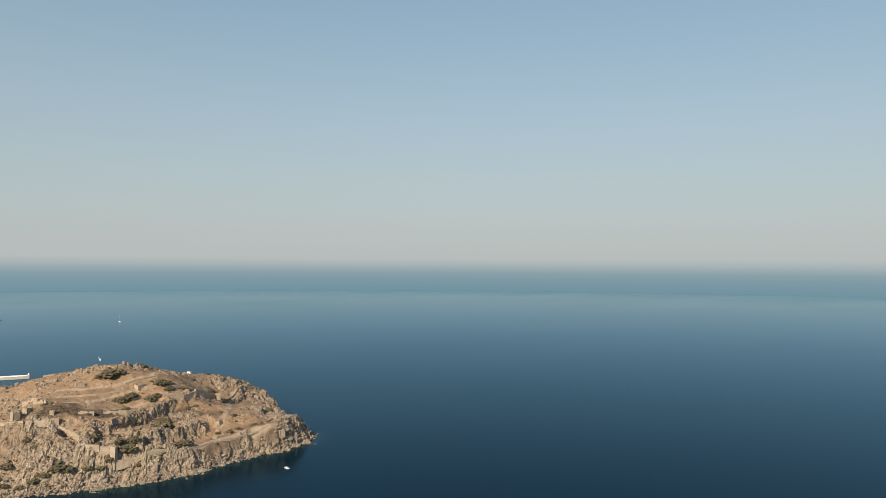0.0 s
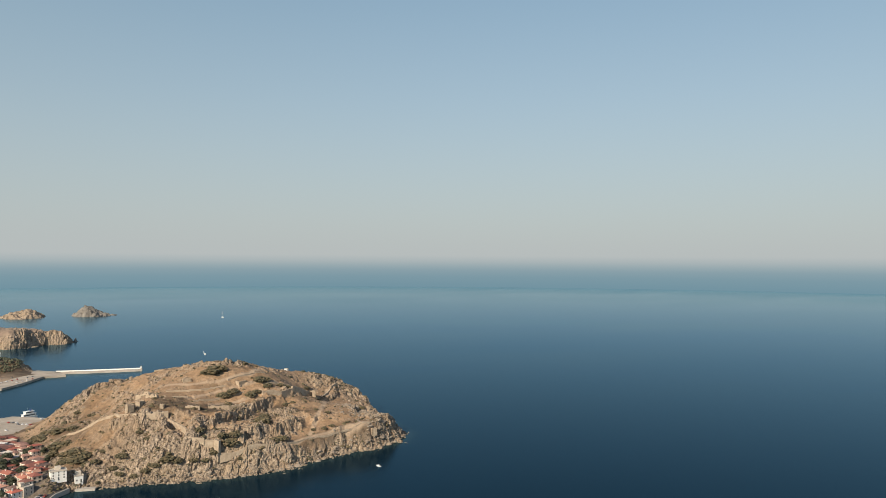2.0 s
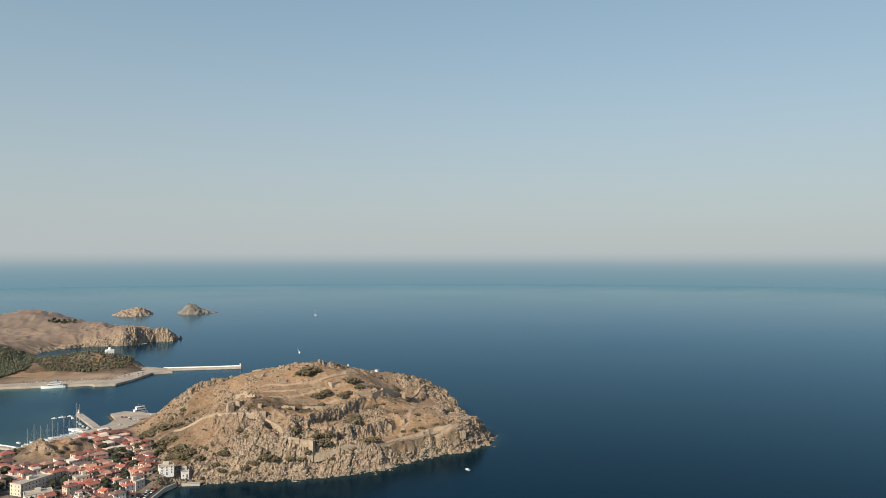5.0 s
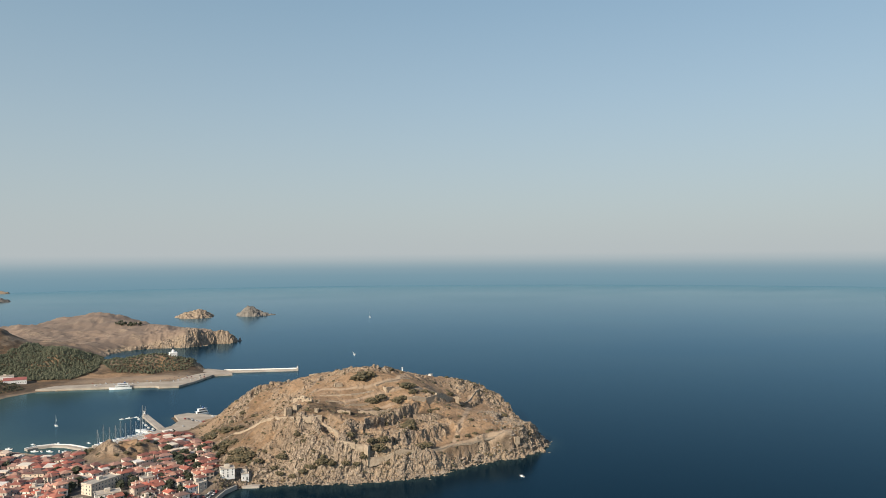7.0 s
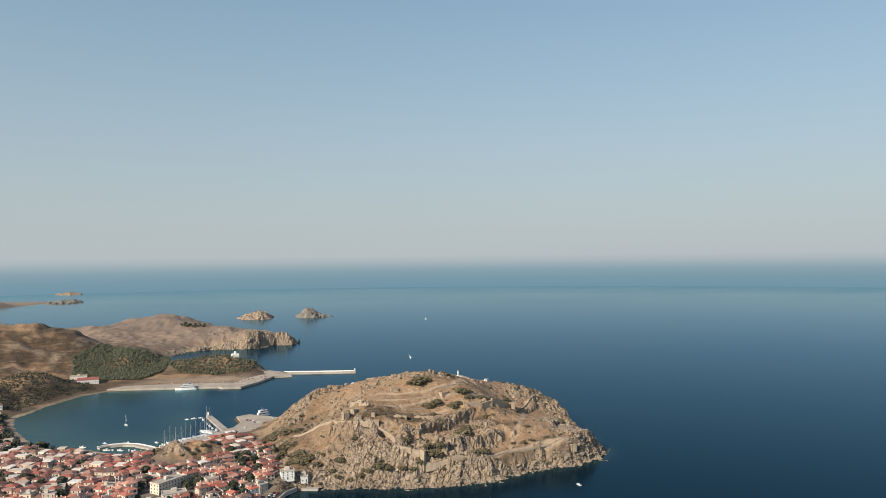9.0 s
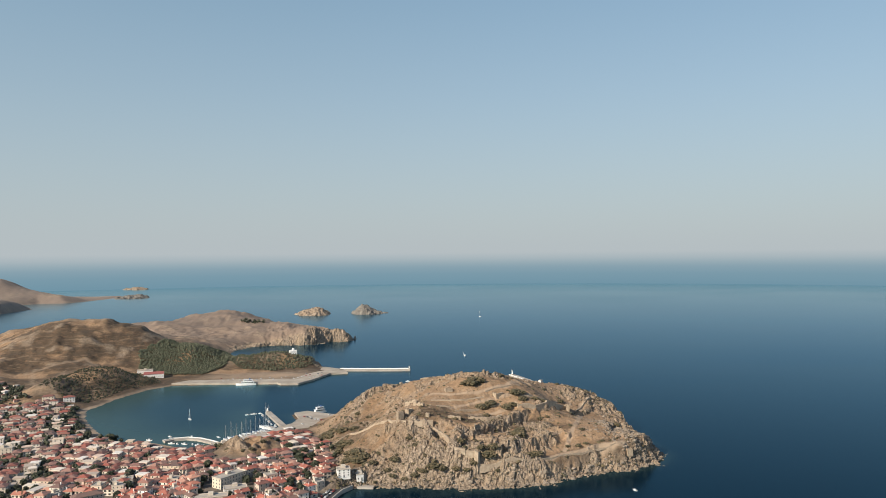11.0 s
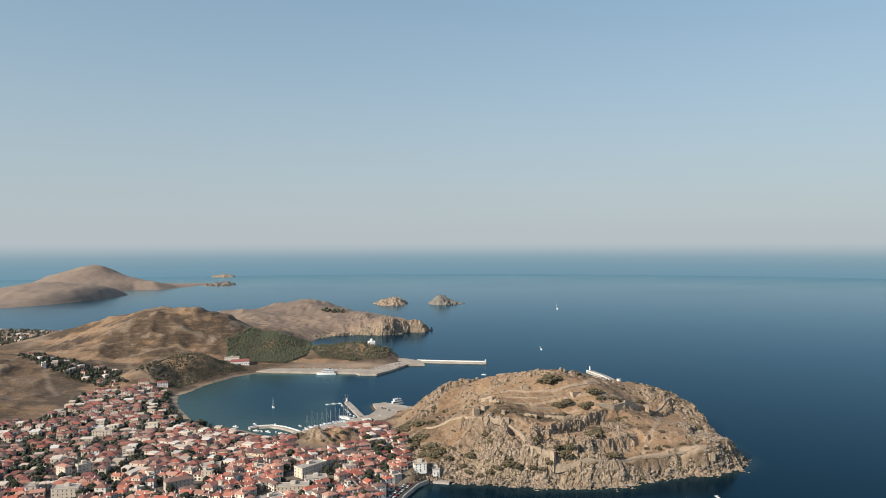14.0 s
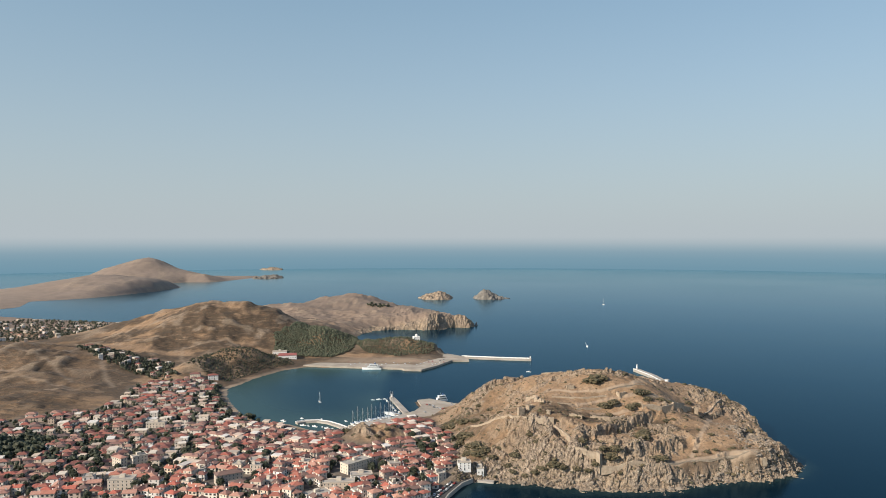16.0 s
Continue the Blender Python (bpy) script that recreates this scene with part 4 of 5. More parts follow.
def sailboat(length, mast, label, cover=True):
    ob = thing("sailboat", label, "sailboat", None, "boats in the harbour")
    hull = part("hull", hull_mesh(length, length * 0.31, 0.5, length * 0.09), HULL, ob)
    f = length * 0.09
    bm = box(-length * 0.09, length * 0.09, -length * 0.12, length * 0.2, f, f + 0.5, 0.08)
    cabin = part("cabin", bm, HULL, ob)
    bm = box(-length * 0.092, length * 0.092, -length * 0.05, length * 0.14, f + 0.18, f + 0.36)
    part("cabin_window", bm, GLASS, cabin)
    part("cockpit", box(-length * 0.08, length * 0.08, -length * 0.38, -length * 0.14, f + 0.02, f + 0.08), WOOD, ob)
    part("mast", tube(bmesh.new(), (0, length * 0.06, f), (0, length * 0.06, mast), 0.20, 0.14, 6), METAL, ob)
    part("boom", tube(bmesh.new(), (0, length * 0.06, f + 1.3), (0, -length * 0.34, f + 1.4), 0.08, 0.07, 6), METAL, ob)
    if cover:
        part("sail_cover", tube(bmesh.new(), (0, length * 0.05, f + 1.5), (0, -length * 0.32, f + 1.55), 0.22, 0.12, 7), BLUE, ob)
    bm = bmesh.new()
    for end in ((0, length * 0.5, f * 1.3), (0, -length * 0.49, f), (length * 0.15, length * 0.03, f), (-length * 0.15, length * 0.03, f)):
        tube(bm, end, (0, length * 0.06, mast * 0.98), 0.025, 0.025, 4)
    part("rigging", bm, METAL, ob)
    return ob


def motorboat(length, label, name="motorboat"):
    ob = thing(name, label, name, None, "boats in the harbour")
    f = length * 0.11
    part("hull", hull_mesh(length, length * 0.34, 0.4, f), HULL, ob)
    bm = box(-length * 0.12, length * 0.12, -length * 0.15, length * 0.15, f, f + length * 0.13, 0.1)
    cabin = part("cabin", bm, HULL, ob)
    part("windscreen", box(-length * 0.122, length * 0.122, length * 0.02, length * 0.155, f + length * 0.05, f + length * 0.1), GLASS, cabin)
    part("deck", box(-length * 0.12, length * 0.12, -length * 0.42, -length * 0.16, f + 0.02, f + 0.07), WOOD, ob)
    return ob


def passenger_boat(length, label, decks=2):
    ob = thing("passenger_boat", label, "boat", None, "boats in the harbour")
    f = length * 0.085
    part("hull", hull_mesh(length, length * 0.24, 0.7, f), HULL, ob)
    for k in range(decks):
        a, b = -length * (0.40 - 0.08 * k), length * (0.22 - 0.1 * k)
        z = f + k * 2.3
        deck = part("deck_house", box(-length * 0.1, length * 0.1, a, b, z, z + 2.1, 0.12), HULL, ob)
        part("window_band", box(-length * 0.102, length * 0.102, a + 0.6, b - 0.3, z + 0.9, z + 1.6), GLASS, deck)
        part("deck", box(-length * 0.115, length * 0.115, a - 0.4, b + 0.4, z + 2.1, z + 2.25), HULL, ob)
    part("funnel", box(-0.7, 0.7, -length * 0.22, -length * 0.14, f + decks * 2.3, f + decks * 2.3 + 1.6, 0.2), BLUE, ob)
    part("mast", tube(bmesh.new(), (0, 0, f + decks * 2.3), (0, -0.4, f + decks * 2.3 + 3.0), 0.09, 0.05, 6), METAL, ob)
    return ob


def car(paint, label):
    ob = thing("car", label, "car", None, "parked cars")
    bm = box(-0.86, 0.86, -2.05, 2.05, 0.28, 0.86, 0.12)
    body = part("body", bm, paint, ob)
    bm = box(-0.74, 0.74, -1.5, 0.85, 0.84, 1.42, 0.16)
    cabin = part("cabin", bm, GLASS, ob, "dark glazed cabin")
    part("roof_panel", box(-0.64, 0.64, -1.2, 0.5, 1.41, 1.46), paint, cabin)
    for x in (-0.8, 0.8):
        for y in (-1.3, 1.3):
            bm = bmesh.new()
            tube(bm, (x - 0.1, y, 0.31), (x + 0.1, y, 0.31), 0.31, 0.31, 10)
            wheel = part("wheel", bm, ASPHALT, ob)
    return ob


def masonry(name, line, high, thick, material, label, category="wall", seed=0, ruined=0.5, foot=2.5, tops=None):
    """A wall that follows the ground, with a broken top."""
    rng = random.Random(seed)
    places = []
    for (ax, ay), (bx, by) in zip(line, line[1:]):
        n = max(1, int(math.hypot(bx - ax, by - ay) / 1.1))
        places += [(ax + (bx - ax) * k / n, ay + (by - ay) * k / n) for k in range(n)]
    places.append(line[-1])
    pts = np.array(places)
    zs = ground_z(pts[:, 0], pts[:, 1])
    zs = np.convolve(np.pad(zs, 6, "edge"), np.ones(13) / 13, "valid")
    tang = np.gradient(pts, axis=0)
    tang /= np.linalg.norm(tang, axis=1)[:, None] + 1e-9
    bm, before = bmesh.new(), None
    for k, ((x, y), z, (tx, ty)) in enumerate(zip(pts, zs, tang)):
        top = z + high * (1 - ruined * 0.6 * max(0.0, rng.gauss(0.15, 0.45)))
        if tops:
            top = max(z + 0.8, tops[0] + (tops[1] - tops[0]) * k / (len(pts) - 1) - ruined * abs(rng.gauss(0, 0.8)))
        nx, ny = -ty * thick / 2, tx * thick / 2
        ring = [bm.verts.new(p) for p in ((x + nx * 1.25, y + ny * 1.25, z - foot), (x - nx * 1.25, y - ny * 1.25, z - foot), (x - nx, y - ny, top), (x + nx, y + ny, top))]
        if before:
            for i in range(4):
                bm.faces.new((before[i], before[(i + 1) % 4], ring[(i + 1) % 4], ring[i]))
        else:
            bm.faces.new(ring[::-1])
        before = ring
    bm.faces.new(before)
    bmesh.ops.recalc_face_normals(bm, faces=bm.faces[:])
    return tagged(part(name, bm, material), label, category, "castle walls")


# ---------- the castle rock ----------
WALL_LABEL = "ruined pale stone castle wall on the rock"
masonry("castle_wall", [(49, 524), (51, 518.5), (61, 513.5)], 4.2, 1.6, STONE, WALL_LABEL, seed=1, ruined=0.15, foot=3, tops=(36.0, 35.2))
masonry("castle_wall", [(62, 513.5), (72, 510.5), (80, 509.5)], 3.2, 1.5, STONE, WALL_LABEL, seed=2, ruined=0.4, foot=3, tops=(36.8, 37.0))
masonry("castle_wall", [(80, 509.5), (86, 498), (88, 486)], 1.8, 1.2, STONE, WALL_LABEL, seed=3, ruined=0.5, foot=2)
masonry("castle_wall", [(87, 480.5), (97, 476.3)], 4.2, 1.6, STONE, "sunlit pale stone bastion wall above the shore cliffs", seed=4, ruined=0.1, foot=2, tops=(25.4, 24.0))
masonry("castle_wall", [(97, 476.5), (103, 474.5)], 2.0, 1.3, STONE, "low pale stone wall joining a bastion", seed=16, ruined=0.3, foot=2, tops=(23.4, 22.8))
masonry("castle_wall", [(103.2, 473.6), (105.4, 471.0)], 5.0, 2.2, STONE, "narrow tall buttress of pale stone", seed=5, ruined=0.1, foot=3, tops=(23.6, 22.6))
masonry("castle_wall", [(105.4, 471.6), (109, 471.4), (124, 471.6), (145, 473.2)], 2.4, 1.1, STONE, "long pale stone sea wall above the shore", seed=6, ruined=0.15, foot=2.5, tops=(14.4, 13.6))
masonry("castle_wall", [(145, 473.4), (169, 482.5), (197, 489), (219, 491)], 0.8, 0.8, STONE, "low stone wall along a shore path", seed=7, ruined=0.7, foot=0.8)
masonry("castle_wall", [(-6, 556), (7, 554), (13, 561), (22, 564.5), (36, 532), (48, 523)], 1.3, 0.7, STONE, "low stone wall climbing beside a path", seed=8, ruined=0.4)
masonry("castle_wall", [(150, 532.5), (165, 535), (176, 542)], 2.6, 1.5, STONE, WALL_LABEL, seed=9, ruined=0.5, foot=4)
masonry("castle_wall", [(176, 542), (186, 549), (198, 560)], 3.0, 1.6, STONE, WALL_LABEL, seed=10, ruined=0.5, foot=3)
masonry("castle_wall", [(208, 563), (218, 575), (232, 590)], 0.9, 1.0, STONE, "low broken stone wall along the ridge", seed=11, ruined=0.8, foot=1.5)
masonry("castle_wall", [(66, 560), (73, 548), (70, 538), (76, 530)], 3.2, 1.4, STONE, WALL_LABEL, seed=12, ruined=0.9, foot=3)
masonry("castle_wall", [(108, 520), (122, 518), (134, 521)], 2.2, 1.2, STONE, WALL_LABEL, seed=13, ruined=0.8, foot=3)
masonry("castle_wall", [(92, 516), (101, 513)], 2.4, 1.2, STONE, WALL_LABEL, seed=14, ruined=0.8, foot=3)
masonry("castle_wall", [(84, 604), (100, 600), (114, 594)], 1.0, 0.9, STONE, "low ruined stone wall along the summit", seed=15, ruined=0.8, foot=3)

for k, (line, high) in enumerate((([(84, 545), (107, 543), (126, 546)], 0.8), ([(100, 530), (118, 535), (138, 539)], 0.9), ([(128, 549), (146, 556), (160, 562)], 0.7), ([(86, 533), (97, 534)], 0.8), ([(158, 546), (178, 555), (194, 570)], 0.9))):
    masonry("terrace_wall", line, high, 0.8, STONE, "low dry-stone terrace wall on the bare slope", seed=40 + k, ruined=0.8, foot=1.0)


def ruin(x, y, w, d, h, label, seed, roofed=False, material=STONE):
    """Four broken walls of a small building."""
    z = float(ground_z(x, y)[0])
    ob = thing("ruined_house", label, "ruin", pose(x, y, z, 0, 0, seed * 23), "ruins on the rock")
    rng = random.Random(seed)
    for side in range(4):
        span, out = (w, d / 2) if side % 2 == 0 else (d, w / 2)
        bm, n = bmesh.new(), 5
        for k in range(n):
            top = h * rng.uniform(0.8, 1.0)
            slab(bm, -span / 2 + span * k / n, -span / 2 + span * (k + 1) / n, -out, -out + 0.6, -2.5, top)
        wall = part("wall", bm, material, ob)
        wall.matrix_basis = pose(0, 0, 0, 0, 0, 90 * side)
    if roofed:
        part("roof", box(-w / 2 - 0.1, w / 2 + 0.1, -d / 2 - 0.1, d / 2 + 0.1, h, h + 0.25), CONCRETE, ob)
    return ob


ruin(57, 519, 4.5, 4, 5.5, "broken stone gate tower above the cliff", 1)
ruin(64, 524, 5, 4, 2.2, "roofless stone ruin behind the wall", 2)
ruin(77, 516, 3, 3, 2.0, "small pale stone ruin on dry grass", 3)
ruin(222, 490, 5, 4, 3.4, "low round-cornered stone watch post near the point", 4)
ruin(116, 591, 2.4, 2, 1.5, "little stone hut on the summit", 5, True)
ruin(194, 613, 3, 3, 2.6, "small white hut on the ridge", 6, True, WHITE)
ruin(199, 556, 3.5, 5, 5.5, "dark-sided block of a ruined stone tower", 7)
ruin(100, 556, 6, 5, 1.8, "knee-high stone foundations in dry grass", 8)
ruin(138, 548, 7, 5, 1.6, "knee-high stone foundations in dry grass", 9)

BUSH = [shrub(1.0, 0.9, 150, 300 + k, SCRUB, "low dark olive-green shrub on the rocky slope") for k in range(4)]
BUSH = [stash(b) for b in BUSH]


def put_shrub(x, y, r, k, stretch=1.0):
    z = float(ground_z(x, y)[0])
    ob = copy_thing(BUSH[k % 4], pose(x, y, z - 0.1 * r, 0, 0, 57 * k))
    ob.scale = (r * stretch, r, r * 0.75)


for k, (x, y, r) in enumerate([(17, 548, 5.5), (14, 543, 4), (25, 514, 5.5), (25, 504, 5), (19, 507, 4.5), (30, 508, 4), (21, 522, 4), (-1, 586, 5), (8, 581, 5.5), (17, 579, 5), (26, 575, 3.6), (22, 540, 3.4), (31, 498, 3.2), (-4, 588, 4), (4, 593, 4), (10, 598, 3.4), (-10, 575, 3.4),
                               (120, 560, 6.5), (125, 562, 5), (115, 559, 4), (153, 550, 5), (158, 552, 3.6), (123, 537, 4.2), (130, 539, 4.2), (142, 535, 4.2), (147, 537, 3), (157, 543, 3.6), (169, 548, 3.2), (175, 550, 2.4)]
                              + [(199, 576, 3.2), (124, 528, 3), (141, 502, 5), (144, 507, 4), (147, 512, 3), (112, 474, 4.6), (117, 476, 3.8), (108, 476, 3.2), (97, 515, 2.8), (101, 516, 2), (166, 526, 2.6), (172, 528, 1.8), (75, 478, 4.2), (81, 476, 3.4), (102, 473, 3), (50, 494, 3.2), (35, 498, 3),
                                 (95, 482, 3), (148, 478, 3.4), (142, 477, 3.6), (186, 516, 1.6), (193, 509, 1.8), (176, 493, 1.8), (184, 492, 2.2), (190, 493, 1.8), (203, 494, 1.6), (210, 495, 1.4), (182, 530, 1.6), (46, 572, 2.4), (38, 590, 2), (30, 600, 2.2)]
                              + [(56, 481, 2.6), (63, 480, 3), (90, 474, 2.8), (97, 472, 2.4), (118, 470, 1.8), (48, 485, 2.4), (68, 479, 2.6), (45, 490, 2.6), (-70, 556, 2.4), (-52, 552, 2), (-44, 560, 2.2), (-64, 572, 2), (-76, 566, 2.6), (-40, 572, 2.2), (-58, 550, 1.8), (152, 484, 2.2), (62, 506, 2.2), (66, 498, 2.4), (40, 506, 2)]):
    put_shrub(x, y, r, k, 1.25)


def joined(name, pieces, material, label, category):
    """One mesh from many small pieces: lists of vertices and faces."""
    verts, faces, base = [], [], 0
    for v, f in pieces:
        verts.append(v), faces.append(f + base)
        base += len(v)
    verts, faces = np.concatenate(verts), np.concatenate(faces)
    n = faces.shape[1]
    me = bpy.data.meshes.new(name)
    me.vertices.add(len(verts))
    me.vertices.foreach_set("co", verts.ravel())
    me.loops.add(faces.size)
    me.loops.foreach_set("vertex_index", faces.ravel())
    me.polygons.add(len(faces))
    me.polygons.foreach_set("loop_start", np.arange(0, faces.size, n))
    me.polygons.foreach_set("use_smooth", np.zeros(len(faces), bool))
    me.update(calc_edges=True)
    me.materials.append(material)
    return tagged(new(name, me), label, category, kind="stuff")


bm = bmesh.new()
bmesh.ops.create_icosphere(bm, subdivisions=1, radius=1.0)
BALL = np.array([v.co[:] for v in bm.verts])
BALL_FACES = np.array([[v.index for v in f.verts] for f in bm.faces])
bm.free()
RNG = np.random.default_rng(4)


def lump(x, y, z, sx, sy, sz, rough=0.3):
    """A ragged ball of 20 triangles at a place."""
    a = RNG.uniform(0, 6.283, 3)
    turn = np.array(Euler(a).to_matrix())
    v = (BALL * (1 + RNG.uniform(-rough, rough, (len(BALL), 1)))) @ turn.T * (sx, sy, sz) + (x, y, z)
    return v, BALL_FACES


# boulders fallen along the foot of the cliffs
ring = np.array([(42, 482)] + SHORE_CASTLE)
steps = np.concatenate([np.linspace(a, b, max(2, int(np.hypot(*(b - a)) * 2.4)), endpoint=False) for a, b in zip(ring[:15], ring[1:16])])
spots = steps + RNG.normal(0, 1.6, steps.shape)
size = 0.3 + RNG.gamma(1.4, 0.25, len(spots))
joined("shore_boulders", [lump(x, y, max(float(z), 0.0) + 0.1, s * 1.2, s, s * 0.85, 0.35) for (x, y), s, z in zip(spots, size, ground_z(spots[:, 0], spots[:, 1]))], BOULDER, "broken pale boulders along the waterline", "boulders")
# loose rocks and outcrops over the slopes
spots = np.stack([RNG.uniform(20, 262, 5200), RNG.uniform(466, 660, 5200)], -1)
zs, bare, _, _ = land(spots[:, 0], spots[:, 1])
pick = (zs > 1.5) & (RNG.uniform(0, 1, len(zs)) < 0.03 + 0.3 * bare)
spots, zs = spots[pick], zs[pick]
size = 0.18 + RNG.gamma(1.2, 0.24, len(spots))
joined("loose_rocks", [lump(x, y, z, s * 1.3, s, s * 1.1, 0.4) for (x, y), z, s in zip(spots, zs, size)], BOULDER, "weathered grey-brown rocks strewn over the slope", "rocks")
# rubble below the ridge towards the point
spots = np.stack([RNG.normal(232, 12, 2600), RNG.normal(518, 17, 2600)], -1)
zs = ground_z(spots[:, 0], spots[:, 1])
pick = zs > 1.0
joined("rubble", [lump(x, y, z, s * 1.4, s, s * 0.9, 0.45) for (x, y), z, s in zip(spots[pick], zs[pick], 0.14 + RNG.gamma(1.2, 0.2, int(pick.sum())))], BOULDER, "pale angular rubble sliding towards the point", "rubble")
# low thorny tufts on the castle rock
spots = np.stack([RNG.uniform(-10, 255, 11000), RNG.uniform(468, 655, 11000)], -1)
zs, bare, lane, thick = land(spots[:, 0], spots[:, 1])
pick = (zs > 2) & (lane < 0.2) & (RNG.uniform(0, 1, len(zs)) < 0.10 + 0.5 * thick + 0.16 * bare)
joined("dry_tufts", [lump(x, y, z, s, s, s * 0.6, 0.45) for (x, y), z, s in zip(spots[pick], zs[pick], 0.3 + RNG.gamma(1.4, 0.26, int(pick.sum())))], SCRUB, "dry thorny tufts scattered over the rock", "scrub")

# ---------- quays, moles and boats ----------
def paved(name, ring, z0, z1, material, label, category="quay"):
    return tagged(part(name, prism(ring, z0, z1), material), label, category, kind="structure")


paved("quay_port", [(-180, 911), (-110, 899), (-53, 890), (-48, 881), (-27, 879), (-9, 905), (12, 946), (35, 947), (29, 976), (6, 1000), (-14, 986), (-30, 968), (-60, 958), (-110, 955), (-150, 940)], -3, 2.4, QUAY, "pale concrete port quay with weathered paving")
paved("quay_harbour", [(22, 692), (4, 707), (-14, 721), (-26, 715), (-21, 690), (-27, 670), (-37, 660), (-24, 646), (4, 656)], -3, 2.3, QUAY, "pale concrete harbour apron")
paved("quay_marina", [(-37, 662), (-46, 645), (-65, 633), (-76, 620), (-84, 608), (-78, 602), (-66, 616), (-54, 626), (-36, 636), (-24, 648)], -3, 2.0, CONCRETE, "marina quay of pale concrete")
paved("pier", [(-55.2, 728.5), (-50.2, 730.5), (-32, 668), (-37, 664)], -3, 1.8, CONCRETE, "straight concrete pier", "pier")
paved("pier_landing", [(23, 484), (23.5, 480), (34, 477), (35, 481)], -3, 1.3, CONCRETE, "small concrete landing below the white house", "pier")
paved("road_shore", [(-13, 420), (-5, 452), (3, 470), (12, 479.5), (19, 483), (20, 480.5), (12.5, 472.5), (3, 451), (-5, 420)], -1, 2.35, ASPHALT, "dark asphalt shore road beside the sea", "road")
paved("sea_wall", [(-5, 420), (3, 451), (12.5, 472.5), (20, 480.5), (20.6, 480.0), (13.1, 471.9), (3.7, 450.6), (-4.3, 420)], -2, 2.75, CONCRETE, "low pale concrete sea wall", "wall")


def mole(name, line, w, z, wall, label):
    """A rubble mole with a paved top and a parapet on one side."""
    pts = np.array(line, float)
    tang = np.gradient(pts, axis=0)
    tang /= np.linalg.norm(tang, axis=1)[:, None]
    nrm = np.stack([-tang[:, 1], tang[:, 0]], -1)
    ob = thing(name, label, "breakwater", None, "breakwaters")
    body, crest = [tuple(p) for p in np.concatenate([pts - nrm * w / 2, (pts + nrm * w / 2)[::-1]])], [tuple(p) for p in np.concatenate([pts + nrm * (w / 2 - 1.2), (pts + nrm * w / 2)[::-1]])]
    part("deck", prism(body, -3, z), CONCRETE, ob)
    part("parapet", prism(crest, z - 0.2, z + wall), WHITE, ob, "white-painted parapet wall")
    return ob


mole("breakwater", [(25, 975), (60, 966), (95, 959), (119, 955)], 6.5, 2.4, 1.2, "long straight breakwater with a white parapet")
mole("marina_mole", [(-131, 631), (-124, 636), (-113, 637.5), (-102, 632), (-92, 622), (-82, 610)], 5, 1.6, 0.5, "curved pale mole sheltering small boats")
mole("lighthouse_mole", [(222, 650), (244, 740), (252, 800), (249, 840), (240, 880)], 8, 3.0, 0.8, "curved pale mole running out from the headland")


def beacon(x, y, z, h, label):
    ob = thing("harbour_beacon", label, "lighthouse", pose(x, y, z))
    part("base", tube(bmesh.new(), (0, 0, -0.3), (0, 0, 1.2), 1.7, 1.5, 10), CONCRETE, ob)
    part("tower", tube(bmesh.new(), (0, 0, 1.2), (0, 0, h), 0.95, 0.65, 10), WHITE, ob)
    part("gallery", tube(bmesh.new(), (0, 0, h), (0, 0, h + 0.25), 1.1, 1.1, 10), WHITE, ob)
    part("lantern", tube(bmesh.new(), (0, 0, h + 0.25), (0, 0, h + 1.4), 0.5, 0.35, 8), GLASS, ob)
    return ob


beacon(240.5, 878, 3.0, 5.5, "white harbour light at the end of a mole")
beacon(118, 955.5, 2.4, 3.5, "small white light on the breakwater end")
beacon(-52.7, 727.5, 1.8, 3.5, "small white light on the pier end")

SAIL = [stash(sailboat(n, m, "white sailing yacht with a bare mast on the quay", c)) for n, m, c in ((9.5, 13.0, True), (11.5, 15.5, True), (16, 23.0, False))]
SPEED = [stash(motorboat(n, "small white motorboat with an open cockpit"), 1 / PLAN) for n in (5.5, 7.5)]
for k, (x, y) in enumerate([(-68, 639), (-64.5, 642), (-61, 645), (-57, 647), (-53.5, 650), (-50, 652.5), (-80, 628), (-76, 632), (-72, 635.5)]):
    copy_thing(SAIL[k % 2], pose(x, y, 0, 0, 0, 38 + 5 * (k % 3)))
copy_thing(SAIL[2], pose(-46.5, 661, 0, 0, 0, 60))
copy_thing(SAIL[2], pose(-49, 666, 0, 0, 0, 62))
ob = tagged(copy_thing(SAIL[0], pose(-125, 716, 0, 0, 0, 25)), "lone white sailing yacht at anchor in the bay")
ob.scale = (0.78, 0.78, 0.78)
for k, (x, y, a) in enumerate([(-60, 728, 80), (-66, 726, 100), (-72, 724, 95), (-57, 718, 20), (-52, 700, 20), (-49, 690, 25), (-46, 680, 30), (-42, 672, 20), (-96, 614, 40), (-101, 616, 70), (-106, 620, 10), (-113, 622, 60), (-119, 624, 30),
                              (-124, 626, 80), (-88, 640, 50), (-111, 645, 10), (-130, 650, 60), (-145, 641, 70), (-92, 628, 30), (-48, 640, 30)]):
    copy_thing(SPEED[k % 2], pose(x, y, 0, 0, 0, a))
for x, y, a, n, text in ((-90, 893, 92, 24, "white passenger boat moored at the port quay"), (-3, 719, 118, 17, "white excursion boat beside the harbour apron")):
    ob = passenger_boat(n, text)
    ob.matrix_basis = pose(x, y, 0, 0, 0, a)
tagged(copy_thing(SPEED[1], pose(106, 875, 0, 0, 0, 70)), "small white boat near the harbour mouth")
tagged(copy_thing(SPEED[0], pose(204, 441.5, 0, 0, 0, 20)), "small white motorboat lying off the headland")
tagged(copy_thing(SAIL[1], pose(395, 1746, 0, 0, 0, 10)), "distant white sailing yacht in open sea")
